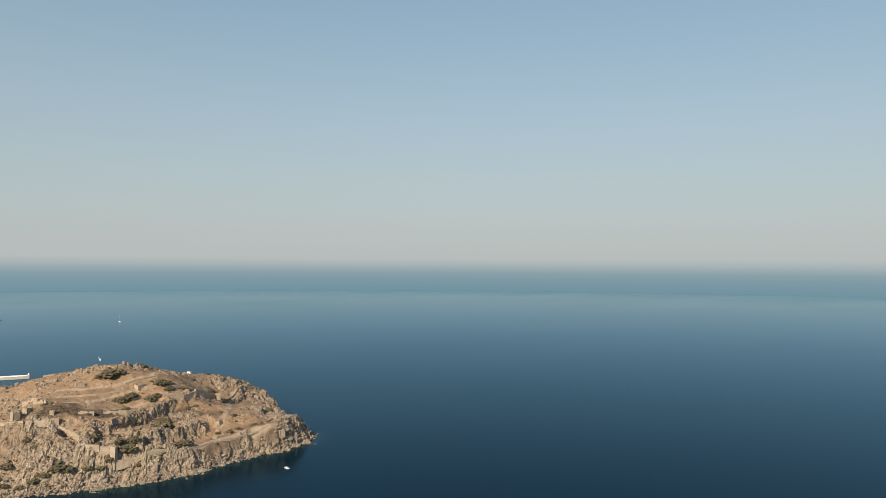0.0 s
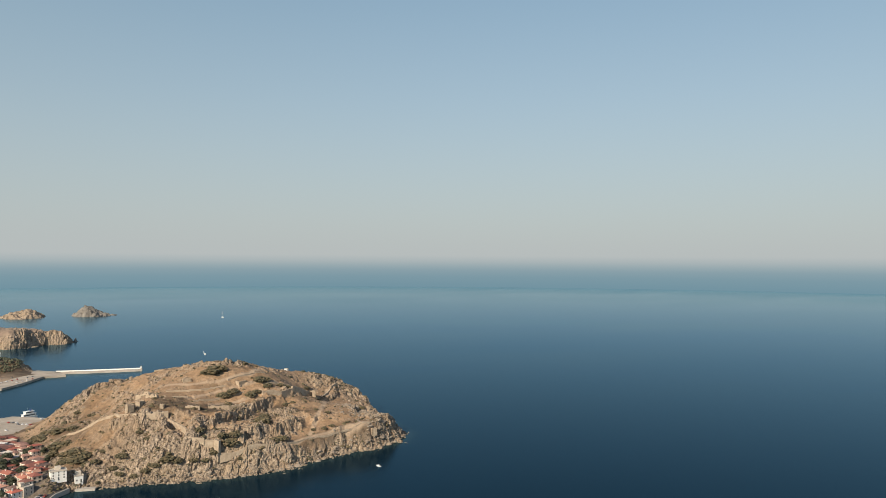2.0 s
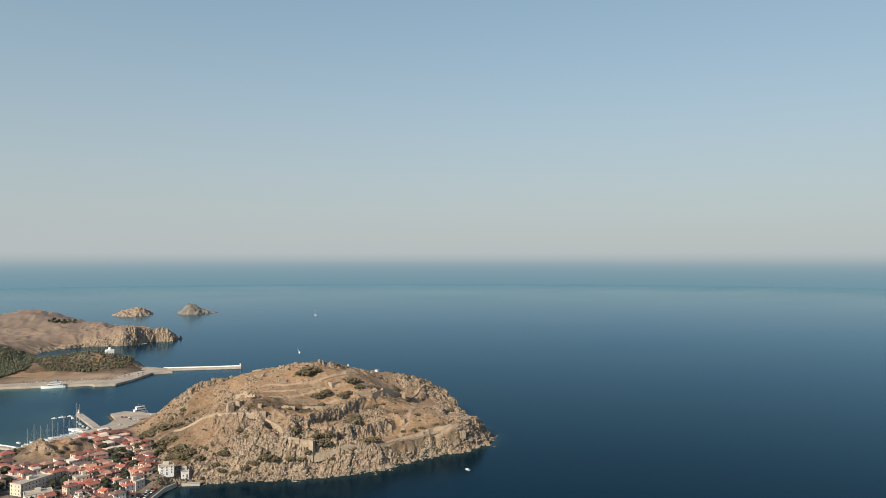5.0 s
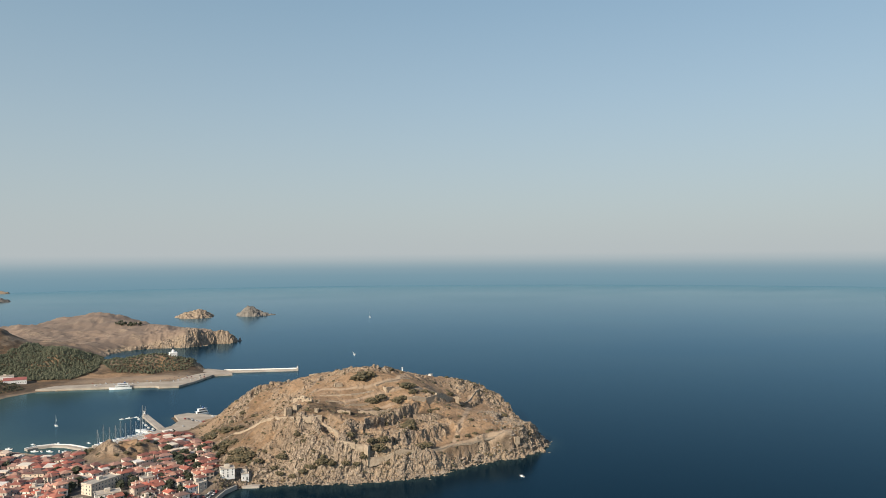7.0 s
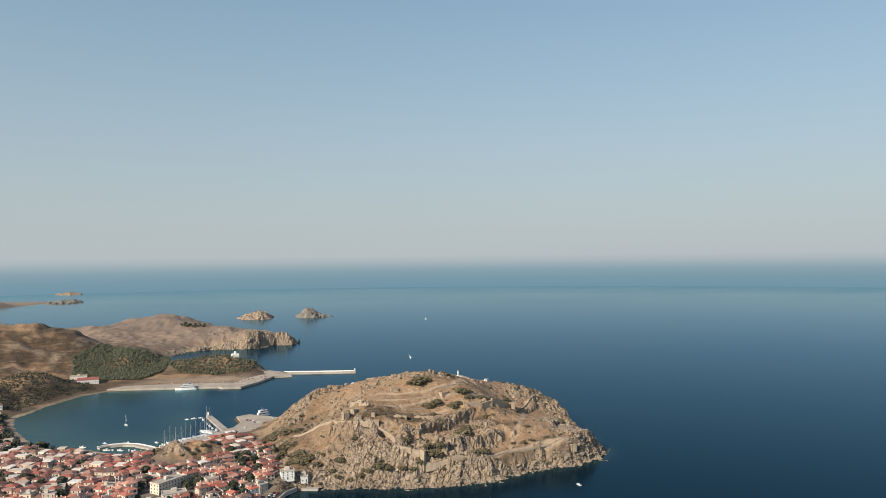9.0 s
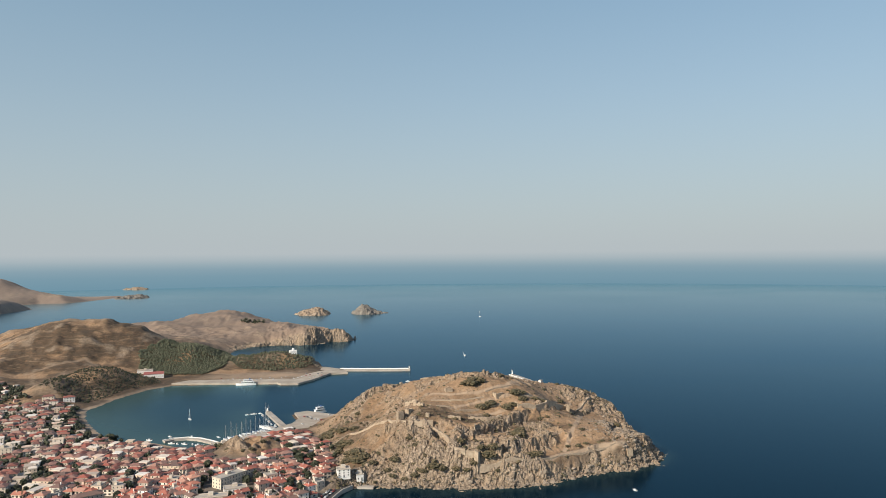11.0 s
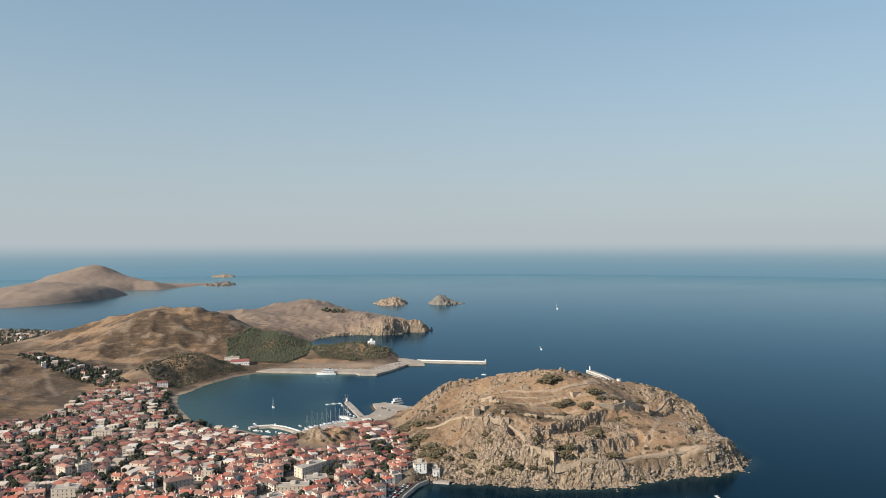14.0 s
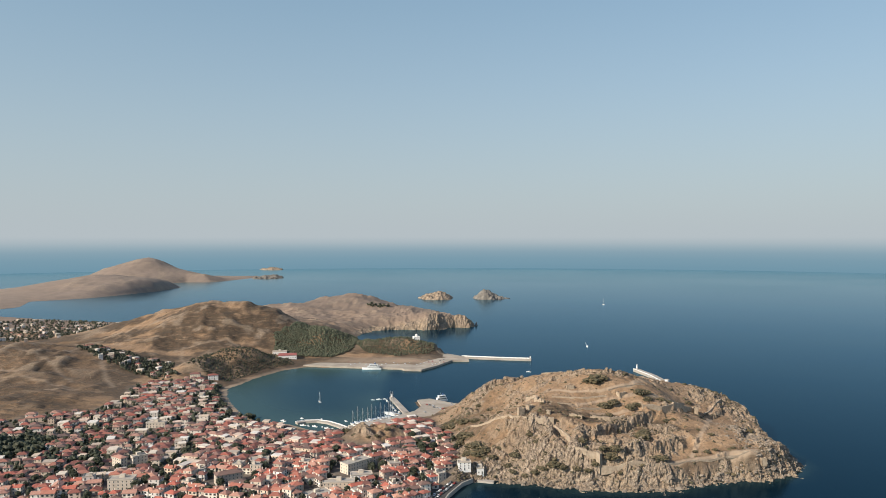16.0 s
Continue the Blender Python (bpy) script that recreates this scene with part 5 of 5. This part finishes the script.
ob = copy_thing(SPEED[1], pose(219, 1075, 0, 0, 0, 172))
tagged(ob, "white motorboat under way with a short wake")
ob.scale = (1.2, 1.2, 1.2)
bm = bmesh.new()
prism([(-0.9, 4), (0.9, 4), (1.1, 14), (0.9, 30), (0.1, 48), (-0.4, 30), (-1.0, 14)], 0.01, 0.04, bm)
wake = tagged(part("wake", bm, FOAM), "white foam trail behind a motorboat", "wake", kind="stuff")
wake.matrix_basis = pose(219, 1077, 0, 0, 0, -8)


# ---------- the town ----------
SPECIAL = [(-60, 489, 20), (-142, 466, 17), (-222, 502, 14), (-246, 606, 11), (-76, 588, 14), (-58, 564, 25), (-330, 536, 30), (15, 484, 8), (-68, 461, 12), (-80, 446, 12), (-131, 505, 9), (-207, 455, 10)]
HOUSES = [stash(house(w, d, n, s, k, text, b), 1.1 / PLAN) for w, d, n, s, k, text, b in (
    (8.0, 6.6, 2, "hip", "shuttered", "two-storey plastered house with a terracotta hip roof", False), (6.8, 6.2, 2, "hip", "plain", "small two-storey house with a faded red tile roof", True),
    (9.4, 6.4, 2, "gable", "shuttered", "long plastered house with a red gable roof", False), (6.4, 5.8, 1, "hip", "plain", "single-storey cottage with a low red tile roof", False),
    (8.4, 7.2, 3, "hip", "plain", "three-storey house with balconies and a red hip roof", True), (7.0, 5.8, 2, "gable", "plain", "pale two-storey house with a weathered gable roof", True),
    (7.6, 7.0, 2, "flat", "plain", "flat-roofed concrete house with a parapet", True), (9.0, 7.8, 3, "flat", "plain", "flat-roofed apartment house in pale plaster", True),
    (6.0, 8.0, 1, "gable", "shuttered", "narrow plastered house under orange roof tiles", False), (5.6, 5.4, 1, "hip", "shuttered", "tiny plastered house with a pyramid tile roof", False),
)]
TREES = [stash(tree(r, h, b, n * 2, 40 + k, s, text), 1 / PLAN) for k, (r, h, b, n, s, text) in enumerate((
    (2.8, 4.2, 1.8, 80, "round", "broad dark green tree between the houses"), (3.6, 5.0, 2.2, 100, "round", "large dark green pine beside the roofs"), (2.1, 3.4, 1.4, 60, "round", "small olive-green tree in a yard"),
    (1.0, 8.5, 0.8, 70, "spire", "tall narrow dark cypress"), (3.0, 3.4, 1.6, 80, "round", "spreading green tree in a courtyard")))]


def lots():
    """House lots on three leaning street grids that meet each other."""
    rng = random.Random(12)
    found = []
    for lo, hi, angle, along, across in ((-95, 10, 31, 6.5, 6.3), (-190, -95, -14, 6.8, 6.5), (-460, -190, 12, 7.2, 6.9)):
        c, s = math.cos(radians(angle)), math.sin(radians(angle))
        for i in range(-110, 110):
            for j in range(-110, 110):
                u, v = i * along + (i // 5) * 1.9 + (j % 2) * along * 0.4, j * across + (j // 2) * 1.6
                x, y = -130 + u * c - v * s + rng.uniform(-0.8, 0.8), 600 + u * s + v * c + rng.uniform(-0.8, 0.8)
                if lo <= x < hi and -0.66 * y - 12 < x:
                    found.append((x, y, angle + rng.choice((0, 0, 90, 180, 270)) + rng.uniform(-9, 9), rng.random()))
    return found


spots = lots()
px, py = np.array([s[0] for s in spots]), np.array([s[1] for s in spots])
free = (inland(px, py, TOWN) > 4) & (inland(px, py, SHORE) > 7)
for x, y, r in SPECIAL:
    free &= np.hypot(px - x, py - y) > r
pz = ground_z(px, py)
spots = sorted((math.hypot(x, y), x, y, a, t, float(z)) for (x, y, a, t), ok, z in zip(spots, free, pz) if ok)
rng = random.Random(31)
placed, tree_spots, far_lots = 0, [], []
groves = smooth(fractal(np.array([s[1] for s in spots]) / 34, np.array([s[2] for s in spots]) / 26, 3, 88), -0.1, 0.7)
for (_, x, y, a, t, z), grove in zip(spots, groves):
    if t < 0.05 + 0.28 * grove + (0.24 if x < -190 else 0):
        tree_spots.append((x, y, z))
        continue
    if placed < 240:
        k = rng.choices(range(10), (16, 16, 10, 7, 6, 14, 5, 3, 7, 5))[0]
        copy_thing(HOUSES[k], pose(x, y, z, 0, 0, a))
        placed += 1
    else:
        far_lots.append((x, y, z, a))
    if rng.random() < 0.22:
        tree_spots.append((x + rng.uniform(3.4, 4.5) * rng.choice((-1, 1)), y + rng.uniform(2.8, 4.6), z))

CUBE = np.array([(-1, -1, 0), (1, -1, 0), (1, 1, 0), (-1, 1, 0), (-1, -1, 1), (1, -1, 1), (1, 1, 1), (-1, 1, 1)], float)
CUBE_FACES = np.array([(0, 1, 5, 4), (1, 2, 6, 5), (2, 3, 7, 6), (3, 0, 4, 7), (4, 5, 6, 7), (3, 2, 1, 0)])
ROOF_PTS = np.array([(-1, -1, 0), (1, -1, 0), (1, 1, 0), (-1, 1, 0), (-0.28, 0, 1), (0.28, 0, 1), (0.28, 0.001, 1), (-0.28, 0.001, 1)], float)


def far_houses(places, name, label, seed, spread=(1.0, 1.0)):
    """Houses too many to tell singly: walls, roofs and windows joined by kind."""
    r = np.random.default_rng(seed)
    walls, roofs, panes = [], [], []
    for x, y, z, a in places:
        c, s = math.cos(radians(a)), math.sin(radians(a))
        turn = np.array([[c, s, 0], [-s, c, 0], [0, 0, 1]])
        w, d, n = r.uniform(2.5, 5.2) * spread[0], r.uniform(2.4, 4.0) * spread[0], int(r.choice((1, 1, 2, 2, 2)))
        h = 2.0 * n + 0.1
        walls.append(((CUBE * (w, d, h + 2.5) - (0, 0, 2.5)) @ turn + (x, y, z), CUBE_FACES))
        if r.random() < 0.78 * spread[1]:
            roofs.append(((ROOF_PTS * (w + 0.45, d + 0.45, 0.42 * d) + (0, 0, h)) @ turn + (x, y, z), CUBE_FACES))
        else:
            walls.append(((CUBE * (w + 0.15, d + 0.15, 0.6) + (0, 0, h)) @ turn + (x, y, z), CUBE_FACES))
        for side in range(4):
            q = np.array([[1, 0, 0], [0, 1, 0], [0, 0, 1]]) if side == 0 else np.array([[0, 1, 0], [-1, 0, 0], [0, 0, 1]]) if side == 1 else np.array([[-1, 0, 0], [0, -1, 0], [0, 0, 1]]) if side == 2 else np.array([[0, -1, 0], [1, 0, 0], [0, 0, 1]])
            span, out = (w, d) if side % 2 == 0 else (d, w)
            for level in range(n):
                for k in (-0.5, 0.5):
                    panes.append(((CUBE * (0.34, 0.05, 1.0) + (k * span, -out, 0.6 + 2.0 * level)) @ q @ turn + (x, y, z), CUBE_FACES))
    joined(name + "_walls", walls, WALLS, "plastered walls of " + label, "houses")
    if roofs:
        joined(name + "_roofs", roofs, ROOFS, "terracotta roofs of " + label, "roofs")
    joined(name + "_windows", panes, GLASS, "dark windows of " + label, "windows")


far_houses(far_lots, "town_houses", "the crowded houses round the bay", 5, (0.9, 1.0))


def scattered(ring, count, seed, gap):
    """About so many places inside an outline, on a loose grid."""
    r, q = np.random.default_rng(seed), np.array(ring, float)
    area = 0.5 * abs(np.dot(q[:, 0], np.roll(q[:, 1], -1)) - np.dot(q[:, 1], np.roll(q[:, 0], -1)))
    step = max(math.sqrt(area / count), gap * 0.7)
    gx, gy = np.meshgrid(np.arange(q[:, 0].min(), q[:, 0].max(), step), np.arange(q[:, 1].min(), q[:, 1].max(), step))
    gx, gy = (gx + r.uniform(-0.55, 0.55, gx.shape) * step).ravel(), (gy + r.uniform(-0.55, 0.55, gy.shape) * step).ravel()
    inside = inland(gx, gy, ring) > 0
    return list(zip(gx[inside].tolist(), gy[inside].tolist()))


SUBURB = [(-300, 800), (-325, 795), (-420, 850), (-470, 905), (-440, 915), (-370, 895), (-330, 870), (-322, 830)]
PLAIN = [(-560, 1120), (-520, 1160), (-590, 1330), (-700, 1370), (-830, 1400), (-860, 1130), (-700, 1060)]
for ring, count, seed, gap, name, label in ((SUBURB, 42, 3, 8, "suburb_houses", "a quarter behind the hill"), (PLAIN, 85, 4, 15, "plain_houses", "farms and villas on the far plain")):
    pts = scattered(ring, count, seed, gap)
    zs = ground_z([p[0] for p in pts], [p[1] for p in pts])
    far_houses([(x, y, float(z), (x * 7 + y * 3) % 90) for (x, y), z in zip(pts, zs)], name, label, seed, (0.75, 0.45 if seed == 4 else 0.8))

# trees between the houses
rng = random.Random(8)
for cx, cy, r, n in ((-226, 582, 14, 8), (-199, 560, 7, 7), (-158, 540, 16, 14), (-140, 552, 10, 8), (-125, 520, 10, 7), (-46, 492, 7, 6), (-150, 448, 12, 9), (-195, 474, 8, 6), (-262, 560, 12, 6), (-290, 500, 14, 8),
                     (-18, 570, 9, 8), (-12, 545, 8, 6), (-30, 610, 8, 5), (-85, 575, 7, 4), (-222, 690, 10, 8), (-205, 655, 10, 8), (-235, 730, 8, 7), (-180, 642, 12, 7), (-20, 500, 8, 5), (-4, 520, 5, 4)):
    for _ in range(n):
        a, q = rng.uniform(0, 6.283), r * math.sqrt(rng.random())
        tree_spots.append((cx + q * math.cos(a), cy + q * math.sin(a), None))
tree_spots.sort(key=lambda t: math.hypot(t[0], t[1]))
far_trees, tree_spots = tree_spots[240:], tree_spots[:240]
tz = ground_z([t[0] for t in tree_spots], [t[1] for t in tree_spots])
for (x, y, _), z in zip(tree_spots, tz):
    k = 3 if -210 < x < -190 and 550 < y < 570 else rng.choices(range(5), (4, 3, 4, 1, 3))[0]
    ob = copy_thing(TREES[k], pose(x, y, float(z), 0, 0, rng.uniform(0, 360)))
    q = rng.uniform(0.8, 1.25) / PLAN
    ob.scale = (q, q, q * rng.uniform(0.9, 1.15))


def woods(name, ring, count, seed, size, label, material=LEAF, pts=None):
    """A wood seen from afar: many ragged crowns."""
    pts = pts or scattered(ring, count, seed, size * 0.75)
    zs = ground_z([p[0] for p in pts], [p[1] for p in pts])
    r = random.Random(seed)
    made = []
    for (x, y), z in zip(pts, zs):
        s = size * r.uniform(0.6, 1.25)
        for _ in range(7):
            a, q = r.uniform(0, 6.283), s * 0.45 * r.random()
            made.append(lump(x + q * math.cos(a), y + q * math.sin(a), float(z) + s * r.uniform(0.25, 0.95), s * r.uniform(0.22, 0.4), s * r.uniform(0.22, 0.4), s * r.uniform(0.2, 0.36), 0.4))
    joined(name, made, material, label, "trees")


woods("town_trees", None, 0, 33, 3.8, "dark green trees between the far houses", LEAF, [(t[0], t[1]) for t in far_trees])
woods("park_trees", [(-330 + 36 * math.cos(k / 2), 536 + 30 * math.sin(k / 2)) for k in range(12)], 170, 36, 5.2, "dense dark green trees of a town park")
woods("west_park", [(-300, 545), (-285, 500), (-255, 500), (-250, 530), (-270, 575)], 60, 37, 4.2, "dark green trees along a town street")
woods("hill_scrub", [(-640, 860), (-420, 640), (-345, 640), (-330, 780), (-270, 940), (-250, 1060), (-330, 1170), (-560, 1180), (-700, 1000)], 700, 34, 0.7, "small dry bushes over the brown hills", SCRUB)
woods("peninsula_scrub", [(-330, 1360), (-150, 1240), (10, 1310), (-60, 1500), (-190, 1650), (-320, 1520)], 260, 35, 0.7, "small dry bushes on the peninsula", SCRUB)
woods("pine_wood", [(-212, 1065), (-242, 1015), (-232, 975), (-200, 953), (-150, 950), (-124, 985), (-126, 1040), (-160, 1078)], 2600, 21, 2.5, "dark green pine wood covering a hill", PINE)
woods("chapel_wood", [(-126, 1000), (-104, 974), (-62, 962), (-22, 978), (-8, 994), (-10, 1014), (-36, 1024), (-80, 1032), (-125, 1030)], 900, 22, 2.0, "olive-green scrub wood on the chapel hill", PINE)
SLOPE = [(-302, 830), (-294, 890), (-286, 945), (-240, 955), (-205, 938), (-192, 915), (-212, 887), (-232, 842), (-243, 806), (-262, 806)]
woods("bay_scrub", SLOPE, 700, 23, 1.7, "dark green thickets on the slope above the bay", LEAF)
woods("thorn_scrub", SLOPE, 800, 29, 1.2, "dry olive-brown thorn scrub on the slope above the bay", SCRUB)
woods("plain_trees", PLAIN, 800, 24, 3.4, "scattered dark trees and hedges on the far plain")
woods("suburb_trees", SUBURB, 430, 25, 3.4, "trees among the houses behind the hill")
woods("beach_trees", [(-200, 660), (-215, 695), (-232, 735), (-245, 780), (-256, 784), (-246, 738), (-228, 694), (-212, 655)], 46, 26, 4.0, "dark tamarisk trees behind the beach")
woods("slope_scrub", [(-430, 1090), (-300, 1000), (-255, 1030), (-270, 1120), (-380, 1150)], 420, 27, 0.8, "dark bushes dotted over the dry hill", SCRUB)
woods("peninsula_trees", [(-152, 1396), (-104, 1388), (-104, 1402), (-152, 1412)], 26, 28, 4.2, "row of dark trees on the dry peninsula")


# ---------- larger buildings ----------
def block(x, y, w, d, floors, turn, label, roof="flat", wall=WALL, name="public_building", storey=2.8):
    z = float(ground_z(x, y)[0])
    ob = thing(name, label, "building", pose(x, y, z, 0, 0, turn))
    h = storey * floors
    bm = box(-w / 2, w / 2, -d / 2, d / 2, -2.5, h)
    for k in range(1, floors):
        slab(bm, -w / 2 - 0.08, w / 2 + 0.08, -d / 2 - 0.08, d / 2 + 0.08, storey * k - 0.12, storey * k + 0.12)
    part("wall", bm, wall, ob)
    if roof == "flat":
        bm = box(-w / 2 - 0.3, w / 2 + 0.3, -d / 2 - 0.3, d / 2 + 0.3, h, h + 0.35)
        top = part("roof", bm, CONCRETE, ob, "flat grey roof with a parapet")
        bm = bmesh.new()
        for a in ((-w / 2 - 0.28, w / 2 + 0.28, -d / 2 - 0.28, -d / 2), (-w / 2 - 0.28, w / 2 + 0.28, d / 2, d / 2 + 0.28), (-w / 2 - 0.28, -w / 2, -d / 2, d / 2), (w / 2, w / 2 + 0.28, -d / 2, d / 2)):
            slab(bm, *a, h + 0.34, h + 0.9)
        part("parapet", bm, CREAM, top)
        part("stair_hut", box(-2, 2, 0, 3, h + 0.3, h + 2.8), CREAM, top)
    else:
        part("roof", hip_roof(w, d, h, 0.4 * d / 2, 0.5, 0.97 if roof == "gable" else None), REDROOF if name == "warehouse" else ROOF, ob)
    add_windows(ob, w, d, floors, "plain", storey)
    ob.scale = (1 / PLAN, 1 / PLAN, 1 / PLAN)
    return ob


block(-61, 494, 27, 11, 3, 47, "long three-storey grey public building with window rows")
block(-55, 474, 18, 9, 2, 12, "low cream annex with a flat roof")
block(-68, 460, 26, 9, 2, 4, "long cream two-storey building with even windows")
block(-79, 444, 20, 13, 1, 38, "low hall under a wide pale flat roof", "flat", WHITE)
block(-131, 505, 16, 10, 2, 12, "cream villa with a stepped flat roof", "flat", CREAM)
block(-207, 455, 20, 10, 3, 8, "tall pale apartment block with bare walls", "flat", CREAM)
block(-142, 467, 22, 10, 3, 30, "large cream building with a stepped roof", "hip")
block(-132, 455, 14, 9, 2, 30, "cream annex under red roof tiles", "hip")
block(-229, 500, 13, 6.5, 3, -32, "cream institutional building with many windows", "hip", CREAM)
block(-217, 504, 13, 6.5, 3, 42, "cream institutional building wing", "flat", CREAM)
block(-246, 606, 20, 7, 2, 6, "long cream school building", "flat", CREAM)
block(-77, 590, 24, 9, 2, 22, "long grey stone harbour building", "flat", STONE)
block(-207, 942, 30, 15, 1, 12, "long red-roofed port warehouse", "gable", WHITE, "warehouse", 5)
block(-222, 962, 24, 11, 1, 12, "low white-roofed port shed", "flat", WHITE, "warehouse", 4.5)
block(-262, 806, 14, 9, 2, 20, "pink-roofed hotel at the foot of the slope", "hip")
block(-280, 800, 14, 9, 2, 10, "pink-roofed hotel at the foot of the slope", "hip")
block(14.5, 486.5, 11, 8, 3, 6, "white three-storey waterfront house with window rows", "flat", WHITE, "waterfront_house", 2.0)
block(25.5, 488, 6, 5.5, 1, 8, "small whitewashed waterfront chapel", "flat", WHITE, "chapel", 4.5)

cz = float(ground_z(-38, 1008)[0])
ob = thing("hilltop_chapel", "small white domed chapel on a wooded knoll", "chapel", pose(-38, 1008, cz, 0, 0, 15))
ob.scale = (0.92, 0.92, 0.92)
bm = box(-5, 5, -4, 4, -3, 4.5)
slab(bm, -6.5, -5, -2, 2, -3, 3.2)
part("wall", bm, WHITE, ob)
part("roof", hip_roof(10, 8, 4.5, 1.3, 0.3, 0.97), WHITE, ob)
dome = part("drum", tube(bmesh.new(), (0, 0, 5), (0, 0, 7.2), 2.0, 2.0, 14), WHITE, ob)
bm = bmesh.new()
bmesh.ops.create_uvsphere(bm, u_segments=16, v_segments=9, radius=2.1, matrix=Matrix.Translation((0, 0, 7.2)))
part("dome", bm, WHITE, dome)

# parked cars along the shore road and the quays
PAINTS = [(plain("white_car_paint", (0.75, 0.75, 0.75), (0.7, 0.7, 0.7), 1, 0.3), "white car parked in a row"), (plain("grey_car_paint", (0.18, 0.19, 0.2), (0.15, 0.16, 0.17), 1, 0.3), "grey car parked in a row"), (plain("red_car_paint", (0.35, 0.04, 0.03), (0.3, 0.04, 0.03), 1, 0.3), "red car parked in a row")]
CARS = [stash(car(*p), 1 / PLAN) for p in PAINTS]
for k in range(18):
    t = k / 17
    x, y = -6.5 + 15 * t + (k % 2) * -3.4, 440 + 33 * t
    copy_thing(CARS[(k * 7) % 5 % 3], pose(x, y, 2.35 if k % 2 == 0 else max(2.35, float(ground_z(x, y)[0])), 0, 0, -24 + 3 * (k % 3)))
for k in range(56):
    x, y, z = (-17 + k * 17 % 27, 664 + k * 13 % 37, 2.3) if k < 12 else (-128 + (k - 12) * 3.0 + (k * 7 % 5), 912 + (k * 11 % 7) * 6, 2.4)
    copy_thing(CARS[(k * 5) % 7 % 3], pose(x, y, z, 0, 0, 20))

# the plan above is drawn in units of PLAN metres; lay everything out at true size
for ob in list(scene.objects):
    if ob.parent is None and ob.type in {"MESH", "EMPTY"}:
        ob.matrix_basis = Matrix.Scale(PLAN, 4) @ ob.matrix_basis
